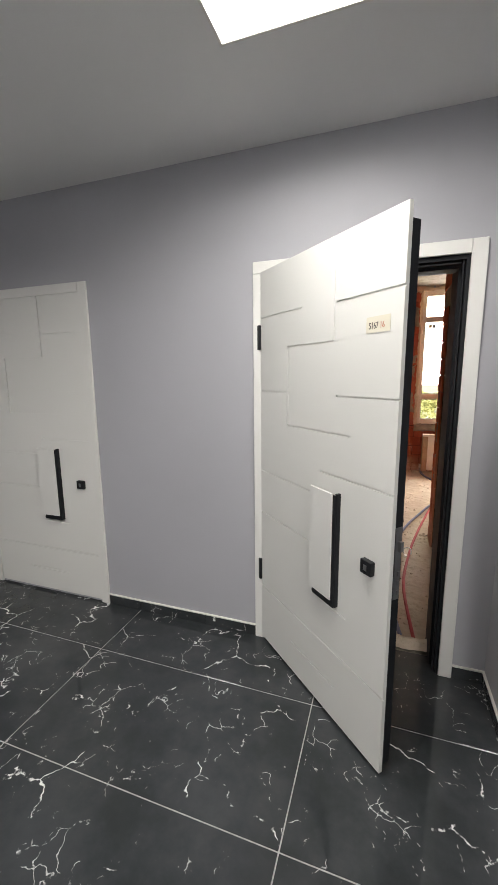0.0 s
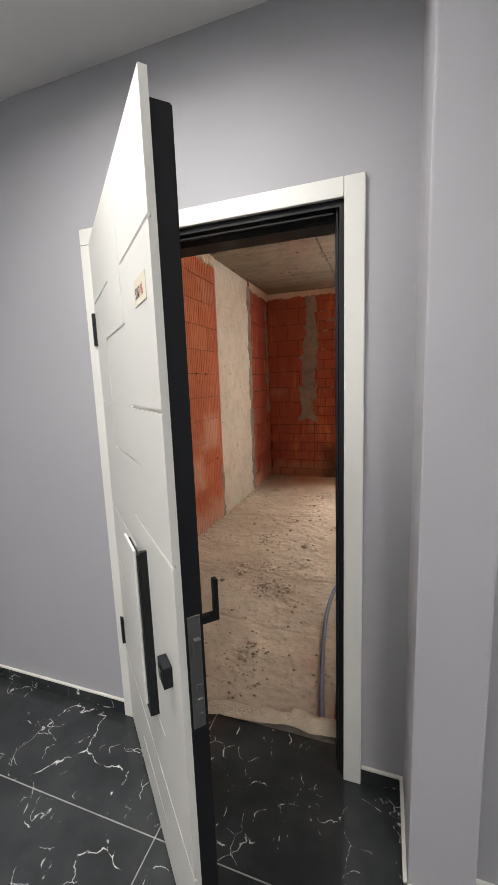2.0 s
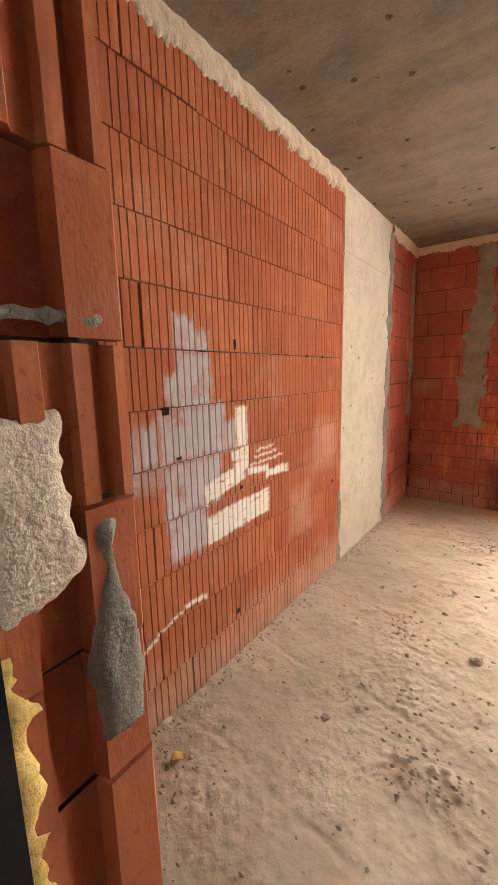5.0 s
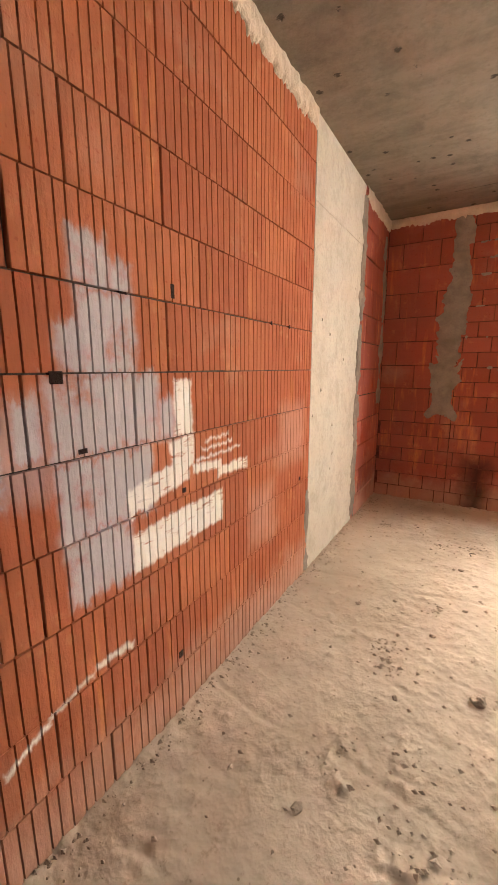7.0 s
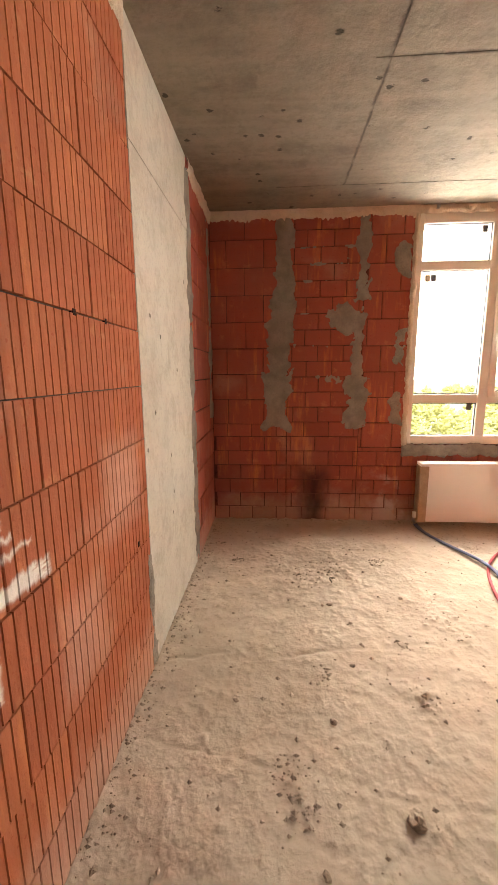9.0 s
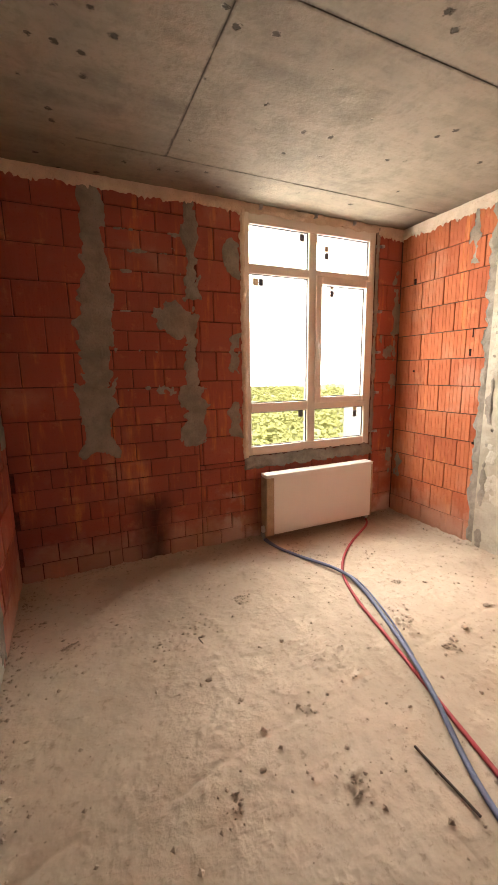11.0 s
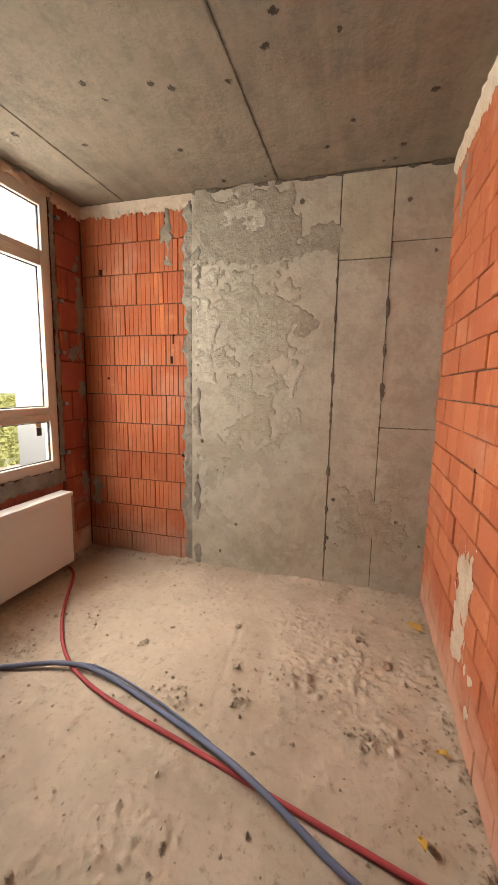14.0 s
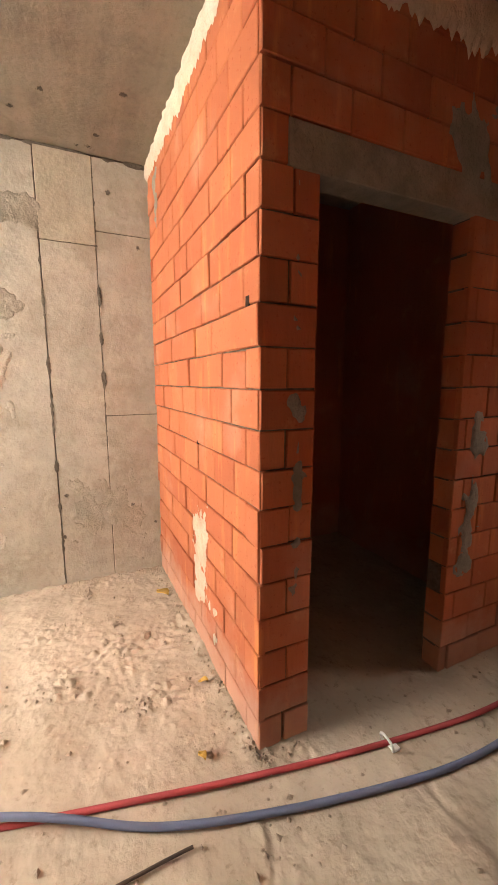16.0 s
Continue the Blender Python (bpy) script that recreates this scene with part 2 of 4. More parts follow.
def metal_mat(name, c, rough, metal=0.0):
    m = Mat(name, rough, metal)
    m.colour(m.mix(m.noise(25, 4), c, tuple(v * 1.3 for v in c)))
    m.rough(m.math('ADD', m.math('MULTIPLY', m.noise(14, 4), 0.2), rough - 0.1))
    return m.m


def glow_mat(name, c, power):
    m = Mat(name)
    m.b.inputs["Emission Color"].default_value = (*c, 1)
    m.b.inputs["Emission Strength"].default_value = power
    m.colour(c)
    return m.m


def glass_mat():
    m = Mat("pane_glass", 0.0)
    m.b.inputs["Transmission Weight"].default_value, m.b.inputs["IOR"].default_value = 1.0, 1.02
    m.colour((0.97, 0.985, 0.98))
    return m.m


BRICK = brick_mat("clay_block")
BRICK_L = brick_mat("clay_block_with_old_paint", paint=True)
# darker, redder copy of the clay: shade by the window put into the colour
BRICK_F = brick_mat("shaded_red_clay_block", soot=True, base=(0.37, 0.105, 0.072), dark=(0.27, 0.07, 0.048))
JOINT = mortar_mat("brick_joint", (0.05, 0.032, 0.024), (0.10, 0.068, 0.05))
RED_JOINT = mortar_mat("red_dusted_joint", (0.07, 0.025, 0.018), (0.20, 0.065, 0.045), 10)
MORTAR = mortar_mat("grey_mortar", (0.20, 0.175, 0.145), (0.31, 0.275, 0.225))
BED = mortar_mat("crumbly_bed_joint", (0.06, 0.04, 0.03), (0.17, 0.13, 0.10), 14)
OLIVE_RENDER = mortar_mat("olive_grey_render", (0.335, 0.295, 0.225), (0.41, 0.362, 0.285), 9)
DARK_RENDER = mortar_mat("dark_grey_render", (0.275, 0.24, 0.185), (0.35, 0.305, 0.24), 9)
PALE_RENDER = mortar_mat("pale_lime_render", (0.42, 0.373, 0.30), (0.50, 0.447, 0.365), 9)
DARK_SEAM = mortar_mat("dark_seam", (0.10, 0.085, 0.065), (0.17, 0.145, 0.11), 20)
TAN_CONC = concrete_mat("tan_concrete", (0.45, 0.39, 0.29), (0.39, 0.335, 0.25), (0.33, 0.285, 0.21), (0.54, 0.68), 0.07, 3.0)
FOAM = mortar_mat("cream_gypsum", (0.54, 0.43, 0.32), (0.64, 0.53, 0.41), 9)
SPLASH = mortar_mat("tan_plaster", (0.46, 0.33, 0.24), (0.56, 0.45, 0.34), 9)
# near-black clay for the painted shade of knocked-out holes
HOLE_SHADE = mortar_mat("shadowed_clay", (0.02, 0.008, 0.005), (0.03, 0.012, 0.008), 9)
YFOAM = mortar_mat("yellow_foam", (0.62, 0.40, 0.12), (0.74, 0.52, 0.20), 25)
PALE_CONC = concrete_mat("pale_concrete", (0.55, 0.50, 0.41), (0.48, 0.43, 0.35), (0.40, 0.355, 0.285), (0.52, 0.68), 0.09, 1.8)
WALL_CONC = concrete_mat("patched_concrete", (0.46, 0.405, 0.325), (0.39, 0.34, 0.27), (0.325, 0.28, 0.212), (0.50, 0.62), 0.10, 3.4)
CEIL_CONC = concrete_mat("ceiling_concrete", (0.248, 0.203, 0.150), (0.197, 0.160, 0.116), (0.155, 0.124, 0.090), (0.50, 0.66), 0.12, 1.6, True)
FLOOR = floor_mat()
MARBLE = marble_mat()
GROUT = mortar_mat("tile_grout", (0.33, 0.33, 0.32), (0.42, 0.42, 0.41), 12)
GREY_PAINT = paint_mat("grey_wall_paint", (0.39, 0.39, 0.415), 0.55)
WHITE_PAINT = paint_mat("white_ceiling_paint", (0.80, 0.80, 0.79), 0.7)
DOOR_WHITE = paint_mat("white_door_film", (0.72, 0.715, 0.68), 0.38, 200, 0.0003, 0.02)
DOOR_INSIDE = paint_mat("light_taupe_door_film", (0.56, 0.53, 0.50), 0.4, 90, 0.0004, 0.05)
BLACK = metal_mat("black_powder_coat", (0.010, 0.011, 0.013), 0.55)
BLACK.node_tree.nodes["Principled BSDF"].inputs["Specular IOR Level"].default_value = 0.25
STEEL = metal_mat("dull_steel", (0.30, 0.30, 0.30), 0.4, 1.0)
WIN_FRAME = paint_mat("cream_window_profile", (0.70, 0.63, 0.54), 0.45, 120, 0.0004, 0.08)
RADIATOR = paint_mat("white_radiator_enamel", (0.78, 0.72, 0.68), 0.4, 100, 0.0003, 0.03)
CARD = mortar_mat("brown_cardboard", (0.36, 0.25, 0.17), (0.46, 0.33, 0.23), 12)
BLUE_HOSE = paint_mat("blue_grey_foam_sleeve", (0.13, 0.15, 0.24), 0.7, 60, 0.002, 0.3)
RED_HOSE = paint_mat("red_foam_sleeve", (0.38, 0.05, 0.055), 0.7, 60, 0.002, 0.3)
RUST = metal_mat("rusty_iron", (0.06, 0.04, 0.03), 0.8)
PAPER = paint_mat("yellowed_paper_tape", (0.70, 0.66, 0.54), 0.7)
INK = paint_mat("dark_ink", (0.05, 0.04, 0.04), 0.6)
RED_INK = paint_mat("red_ink", (0.5, 0.12, 0.06), 0.6)
STICKER = paint_mat("grey_sticker", (0.12, 0.11, 0.10), 0.6)
TAN = paint_mat("tan_glazing_tape", (0.55, 0.40, 0.22), 0.6)
WHITE_PLASTIC = paint_mat("white_plastic", (0.75, 0.73, 0.68), 0.4)
LEAF = paint_mat("dry_yellow_leaf", (0.55, 0.33, 0.06), 0.7, 90, 0.001, 0.3)
GRIT = mortar_mat("floor_rubble", (0.29, 0.225, 0.168), (0.48, 0.385, 0.295), 8)
GLASS = glass_mat()
PANEL = glow_mat("led_panel_diffuser", (1.0, 0.97, 0.91), PANEL_GLOW)
GRASS = paint_mat("meadow_grass", (0.40, 0.39, 0.24), 0.9, 3, 0.05, 0.4)
TREES = paint_mat("far_foliage", (0.36, 0.35, 0.13), 0.9, 2, 0.05, 0.35)


# ---- mesh helpers ----
def mesh(name, verts, faces, mat, smooth=False):
    d = bpy.data.meshes.new(name)
    d.from_pydata(verts, [], faces)
    d.materials.append(mat)
    if smooth:
        d.polygons.foreach_set("use_smooth", [True] * len(d.polygons))
    d.update()
    return d


def put(name, data, parent=None, m=None):
    ob = new(name, data)
    if m is not None:
        ob.matrix_basis = m
    ob.parent = parent
    return ob


def box_mesh(name, lo, hi, mat, bevel=0.0, seg=1):
    bm = bmesh.new()
    bmesh.ops.create_cube(bm, size=1.0)
    c = [(a + b) / 2 for a, b in zip(lo, hi)]
    s = [b - a for a, b in zip(lo, hi)]
    for v in bm.verts:
        v.co = Vector([c[i] + v.co[i] * s[i] for i in range(3)])
    if bevel:
        bmesh.ops.bevel(bm, geom=bm.edges[:], offset=bevel, segments=seg, affect='EDGES', profile=0.7)
    d = bpy.data.meshes.new(name)
    bm.to_mesh(d)
    bm.free()
    d.materials.append(mat)
    return d


def box(name, lo, hi, mat, parent=None, bevel=0.0, seg=1, m=None):
    return put(name, box_mesh(name, lo, hi, mat, bevel, seg), parent, m)


def boxes_mesh(name, items, mat):
    """Several plain boxes joined in one mesh."""
    v, f = [], []
    for lo, hi in items:
        k = len(v)
        v += [(x, y, z) for x in (lo[0], hi[0]) for y in (lo[1], hi[1]) for z in (lo[2], hi[2])]
        f += [tuple(k + i for i in q) for q in ((0, 1, 3, 2), (4, 6, 7, 5), (0, 4, 5, 1), (2, 3, 7, 6), (0, 2, 6, 4), (1, 5, 7, 3))]
    return mesh(name, v, f, mat)


def tube(name, pts, r, mat, parent=None, res=4):
    c = bpy.data.curves.new(name, 'CURVE')
    c.dimensions, c.bevel_depth, c.bevel_resolution, c.resolution_u, c.use_fill_caps = '3D', r, res, 8, True
    s = c.splines.new('NURBS')
    s.points.add(len(pts) - 1)
    for p, q in zip(s.points, pts):
        p.co = (*q, 1)
    s.use_endpoint_u, s.order_u = True, 4
    c.materials.append(mat)
    return put(name, c, parent)


def facing(origin, u, n):
    """A pose whose x runs along u, y up and z along the wall's normal n."""
    m = Matrix.Identity(4)
    for i in range(3):
        m[i][0], m[i][1], m[i][2], m[i][3] = u[i], (0, 0, 1)[i], n[i], origin[i]
    return m


def fbm(x, y, z=0.0, o=4):
    return noise.fractal(Vector((x, y, z)), 1.0, 2.0, o)


def smear(name, pose_m, size, inside, thick, mat, step=0.015, seed=0.0, parent=None, lumps=1.0):
    """A lumpy coat on a wall: it lies where inside(u, v), in metres from the coat's edge, is above 0."""
    nu, nv = int(size[0] / step) + 1, int(size[1] / step) + 1
    verts, index, faces = [], {}, []
    f = {(i, j): inside(i * step, j * step) for i in range(nu + 1) for j in range(nv + 1)}

    def corner(k):
        if k not in index:
            u, v = k[0] * step, k[1] * step
            edge = min(1.0, f[k] / 0.02)
            index[k] = len(verts)
            verts.append((u, v, max(0.001, thick * edge * (0.75 + lumps * 0.5 * fbm(u * 14 + seed, v * 14, seed)) + 0.0015)))
        return index[k]

    def rim(p, q):
        key = (min(p, q), max(p, q))
        if key not in index:
            w = min(0.98, max(0.02, f[p] / (f[p] - f[q])))
            index[key] = len(verts)
            verts.append(((p[0] + (q[0] - p[0]) * w) * step, (p[1] + (q[1] - p[1]) * w) * step, 0.0008))
        return index[key]
    for i in range(nu):
        for j in range(nv):
            ring = ((i, j), (i + 1, j), (i + 1, j + 1), (i, j + 1))
            if any(f[k] > 0 for k in ring):
                face = []
                for p, q in zip(ring, ring[1:] + ring[:1]):
                    if f[p] > 0:
                        face.append(corner(p))
                    if (f[p] > 0) != (f[q] > 0):
                        face.append(rim(p, q))
                if len(face) > 2:
                    faces.append(face)
    if not faces:
        return None
    return put(name, mesh(name, verts, faces, mat, True), parent, pose_m)


def relief(name, us, vs, depth, mat, thick):
    """A slab in (u, v, n): its face at cell (i, j) lies at n = depth(i, j); the back at -thick."""
    verts, faces = [], []

    def quad(*p):
        k = len(verts)
        verts.extend(p)
        faces.append((k, k + 1, k + 2, k + 3))
    d = {}
    nu, nv = len(us) - 1, len(vs) - 1
    for i in range(-1, nu + 1):
        for j in range(-1, nv + 1):
            d[i, j] = depth(i, j) if 0 <= i < nu and 0 <= j < nv else -thick
    for i in range(nu):
        for j in range(nv):
            a, b, c, e, h = us[i], us[i + 1], vs[j], vs[j + 1], d[i, j]
            quad((a, c, h), (b, c, h), (b, e, h), (a, e, h))
    for i in range(-1, nu):
        for j in range(nv):
            p, q = d[i, j], d[i + 1, j]
            if p != q:
                u, a, b = us[i + 1], vs[j], vs[j + 1]
                quad((u, a, p), (u, b, p), (u, b, q), (u, a, q)) if q > p else quad((u, a, q), (u, a, p), (u, b, p), (u, b, q))
    for i in range(nu):
        for j in range(-1, nv):
            p, q = d[i, j], d[i, j + 1]
            if p != q:
                v, a, b = vs[j + 1], us[i], us[i + 1]
                quad((a, v, p), (b, v, p), (b, v, q), (a, v, q))
    bm = bmesh.new()
    out = mesh(name, verts, faces, mat)
    bm.from_mesh(out)
    bmesh.ops.remove_doubles(bm, verts=bm.verts, dist=1e-5)
    bmesh.ops.recalc_face_normals(bm, faces=bm.faces)
    bm.to_mesh(out)
    bm.free()
    return out


def grooved(us0, us1, vs0, vs1, lines, mat, thick, width=0.005, sink=0.004, name="panel"):
    """A slab with sunk lines: each line is (u0, v0, u1, v1), level or upright."""
    w = width / 2
    rects = [(min(a, c) - w, max(a, c) + w, min(b, e) - w, max(b, e) + w) for a, b, c, e in lines]
    us = sorted({us0, us1, *(min(max(v, us0), us1) for r in rects for v in r[:2])})
    vs = sorted({vs0, vs1, *(min(max(v, vs0), vs1) for r in rects for v in r[2:])})

    def depth(i, j):
        u, v = (us[i] + us[i + 1]) / 2, (vs[j] + vs[j + 1]) / 2
        return -sink if any(r[0] < u < r[1] and r[2] < v < r[3] for r in rects) else 0.0
    return relief(name, us, vs, depth, mat, thick)


# ---- large structure ----
ZF, ZC = -0.165, 2.86          # bare floor and slab ceiling of the flat
XL, XR, XB = -1.352, 2.352, 2.396   # left wall, concrete wall, brick strip right of the window
YD, YF = 2.31, 7.03            # flat side of the entry wall, window wall
XP, YP, PT = 0.55, 4.112, 0.12      # corner and thickness of the bathroom partition
HC = 2.555                     # corridor ceiling
BACK = 0.014                   # joints lie this deep behind the brick faces

LEFT = facing((XL, 0, 0), (0, 1, 0), (1, 0, 0))
FAR = facing((0, YF, 0), (1, 0, 0), (0, -1, 0))
RIGHT = facing((XB, 0, 0), (0, -1, 0), (-1, 0, 0))
RCONC = facing((XR, 0, 0), (0, -1, 0), (-1, 0, 0))
NORTH = facing((0, YP, 0), (-1, 0, 0), (0, 1, 0))
WEST = facing((XP, 0, 0), (0, -1, 0), (-1, 0, 0))


def structure(ob, label, category="wall"):
    return tagged(ob, label, category, kind="structure")


spot_rng = random.Random(3)
HEAPS = [(0.35, 5.35, 0.16, 0.02), (0.0, 4.75, 0.10, 0.02), (1.45, 4.55, 0.22, 0.03), (1.25, 4.85, 0.12, 0.03), (-0.35, 3.4, 0.12, 0.014), (0.95, 5.45, 0.10, 0.02),
         (1.75, 4.9, 0.15, 0.02), (-0.45, 5.9, 0.18, 0.014), (0.5, 4.05, 0.12, 0.012), (0.3, 2.6, 0.2, 0.015), (1.0, 4.4, 0.14, 0.02)]
HEAPS += [(spot_rng.uniform(XL, XR), spot_rng.uniform(2.3, YF), 0.025 + 0.1 * spot_rng.random() ** 2, spot_rng.uniform(0.006, 0.022)) for _ in range(200)]
BINS = collections.defaultdict(list)
for heap_spot in HEAPS:
    reach = 2 * heap_spot[2]
    for bi in range(math.floor((heap_spot[0] - reach) / 0.25), math.floor((heap_spot[0] + reach) / 0.25) + 1):
        for bj in range(math.floor((heap_spot[1] - reach) / 0.25), math.floor((heap_spot[1] + reach) / 0.25) + 1):
            BINS[bi, bj].append(heap_spot)


def clump(x, y):
    """Swept heaps and crumbly spots on the bare floor."""
    h = 0.0
    for cx, cy, r, a in BINS[math.floor(x / 0.25), math.floor(y / 0.25)]:
        d = ((x - cx) ** 2 + (y - cy) ** 2) / (r * r)
        if d < 4:
            h += 1.1 * a * math.exp(-d) * (0.2 + 1.1 * max(0.0, fbm(x * 34, y * 34, 3.0, 3)))
    return h


def bare_floor():
    step = 0.0125
    nx, ny = int((XB + 0.2 - XL + 0.1) / step), int((YF + 0.1 - 1.98) / step)
    verts, faces = [], []
    for j in range(ny + 1):
        for i in range(nx + 1):
            x, y = XL - 0.1 + i * step, 1.98 + j * step
            crack = 0.0
            for k, (a, b) in enumerate(((3.62, -0.10), (4.35, -0.16), (2.95, -0.1), (5.05, 0.12))):
                line = a + b * (x + 0.5) + 0.05 * fbm(x * 2.5, k * 9.0)
                if x < 0.5 or k == 3:
                    crack -= 0.008 * math.exp(-((y - line) / 0.012) ** 2) * max(0, 0.5 + fbm(x * 3, k))
            edge = min(x - XL, YF - y, XR - x, abs(y - YP) if x > XP else 9)
            heap = 0.022 * math.exp(-(max(edge, 0) / 0.05) ** 2) * (0.4 + abs(fbm(x * 9, y * 9)))
            z = ZF + 0.007 * fbm(x * 1.5, y * 1.5) + 0.005 * fbm(x * 7, y * 7, 5.0) + 0.006 * max(0.0, fbm(x * 19, y * 19, 9.0, 3) - 0.3) + clump(x, y) + crack + heap
            verts.append((x, y, z))
    for j in range(ny):
        for i in range(nx):
            k = j * (nx + 1) + i
            faces.append((k, k + 1, k + nx + 2, k + nx + 1))
    ob = put("floor_flat", mesh("floor_flat", verts, faces, FLOOR, True))
    return structure(ob, "dusty bare cement screed floor strewn with crumbs", "floor")


bare_floor()
structure(box("floor_base", (-5, -1.6, -0.45), (3.4, 7.4, -0.23), JOINT), "rough concrete slab under the floors", "floor")
structure(box("floor_corridor", (-4.5, -1.2, -0.16), (3.2, 2.02, -0.003), GROUT), "grey grout bed under black corridor tiles", "floor")

# slab ceiling of the flat: formwork seams as sunk lines, seen from below
CEIL = Matrix(((1, 0, 0, 0), (0, -1, 0, 0), (0, 0, -1, ZC), (0, 0, 0, 1)))
seams = [(-0.173, -6.58, -0.173, -4.2), (-0.72, -6.58, 2.5, -6.58), (-0.24, -5.285, 2.5, -5.285)]
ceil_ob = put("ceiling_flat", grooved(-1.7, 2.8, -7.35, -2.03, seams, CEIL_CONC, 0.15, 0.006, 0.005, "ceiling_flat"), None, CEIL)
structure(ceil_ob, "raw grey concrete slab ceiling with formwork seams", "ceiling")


def opening_wall(name, x0, x1, y0, y1, z0, z1, ox0, ox1, oz0, oz1, mat):
    parts = [((x0, y0, z0), (ox0, y1, z1)), ((ox1, y0, z0), (x1, y1, z1)), ((ox0, y0, oz1), (ox1, y1, z1))]
    if oz0 > z0:
        parts.append(((ox0, y0, z0), (ox1, y1, oz0)))
    return put(name, boxes_mesh(name, parts, mat))


wall_corridor = structure(opening_wall("wall_corridor", -4.5, 0.592, 1.9, 2.028, -0.16, 2.75, -0.53, 0.406, -0.16, 2.005, GREY_PAINT),
                          "matt grey painted corridor wall with flat doors")
structure(box("wall_corridor_pillar", (0.59, 1.59, -0.16), (0.755, 2.03, 2.75), GREY_PAINT, None, 0.006, 2), "grey painted square pillar in the corridor", "pillar")
structure(box("wall_corridor_recess", (0.756, 1.66, -0.16), (3.2, 2.03, 2.75), GREY_PAINT), "grey painted corridor wall beside the pillar")
structure(box("wall_corridor_back", (-4.5, -1.35, -0.16), (3.2, -1.2, 2.75), GREY_PAINT), "plain grey painted corridor wall")
structure(box("wall_corridor_west", (-4.65, -1.35, -0.16), (-4.5, 2.03, 2.75), GREY_PAINT), "plain grey painted corridor end wall")
structure(box("wall_corridor_east", (3.2, -1.35, -0.16), (3.35, 2.03, 2.75), GREY_PAINT), "plain grey painted corridor end wall")
structure(put("ceiling_corridor", boxes_mesh("ceiling_corridor", [((x0, y0, HC), (x1, y1, HC + 0.1)) for x0, x1, y0, y1 in (
          (-4.5, 3.2, -1.2, -1.0), (-4.5, -2.1, -1.0, -0.4), (-1.5, 1.0, -1.0, -0.4), (1.6, 3.2, -1.0, -0.4), (-4.5, 3.2, -0.4, 0.72), (-4.5, -0.489, 0.72, 1.32), (0.111, 3.2, 0.72, 1.32), (-4.5, 3.2, 1.32, 1.9))], WHITE_PAINT)),
          "smooth white painted corridor ceiling", "ceiling")

wall_entry = structure(opening_wall("wall_entry", -1.7, 2.8, 2.032, YD, -0.3, 3.0, -0.66, 0.46, ZF - 0.05, 2.06, JOINT), "rough brick wall round the entrance")
wall_left = structure(box("wall_left", (XL - 0.3, 2.03, -0.3), (XL - BACK, 7.4, 3.0), JOINT), "wall of ribbed orange clay blocks, partly daubed with paint")
wall_far = structure(opening_wall("wall_far", -1.7, 2.8, YF + BACK, 7.42, -0.3, 3.0, 0.575, 2.055, 0.655, 2.808, RED_JOINT), "red clay brick wall round the window")
wall_right = structure(box("wall_right", (XB + BACK, 2.03, -0.3), (XB + 0.3, 7.4, 3.0), JOINT), "wall of orange ribbed clay blocks beside the window")
wall_concrete = structure(box("wall_concrete", (XR + 0.012, 3.9, -0.3), (XB + BACK, 5.965, 3.0), JOINT), "patched raw concrete shear wall")
column = structure(put("wall_column", grooved(4.915, 6.05, ZF - 0.05, ZC, [(4.915, 2.37, 6.05, 2.37)], PALE_CONC, 0.012, 0.006, 0.003, "wall_column"), None, LEFT),
                   "smooth pale concrete column set flush in the brick wall", "column")
part_n = structure(put("wall_partition", boxes_mesh("wall_partition", [((XP + BACK, YP - PT, -0.3), (XB, YP - BACK + 0.002, ZC))], BED)), "partition of orange clay bricks")
part_w = structure(put("wall_bathroom", boxes_mesh("wall_bathroom", [((XP + BACK, 3.868, -0.3), (XP + PT - 0.004, YP - PT, ZC)), ((XP + BACK, YD, -0.3), (XP + PT - 0.004, 3.048, ZC)),
                   ((XP + BACK, 3.048, 2.10), (XP + PT - 0.004, 3.868, ZC))], BED)), "brick bathroom wall with an open doorway")
structure(box("wall_bathroom_lining", (XP + PT, YD + 0.002, -0.2), (XB, YD + 0.03, ZC), BRICK), "plain brick wall inside the dark bathroom")
structure(box("wall_bathroom_end", (XR - 0.03, YD + 0.03, -0.2), (XR, YP - PT - 0.002, ZC), BRICK), "plain brick wall inside the dark bathroom")

# concrete wall: formwork panels of slightly different depth
for y0, y1, z0, z1, n in ((4.834, 5.965, ZF - 0.04, 2.845, 0.0), (4.482, 4.828, ZF - 0.04, 2.279, -0.002), (4.482, 4.828, 2.283, 2.845, 0.003),
                          (4.10, 4.478, 1.105, 2.378, -0.003), (4.10, 4.478, 2.382, 2.845, 0.0), (4.10, 4.478, ZF - 0.04, 1.101, 0.002)):
    put("concrete_panel", box_mesh("concrete_panel", (-y1, z0, -0.012), (-y0, z1, n), TAN_CONC if z0 > 2.28 and y0 > 4.4 and y1 < 4.9 else WALL_CONC, 0.003), wall_concrete, RCONC)

# outside
structure(box("ground", (-400, 7.9, -7.5), (400, 900, -7.2), GRASS), "green meadow outside the window", "ground")


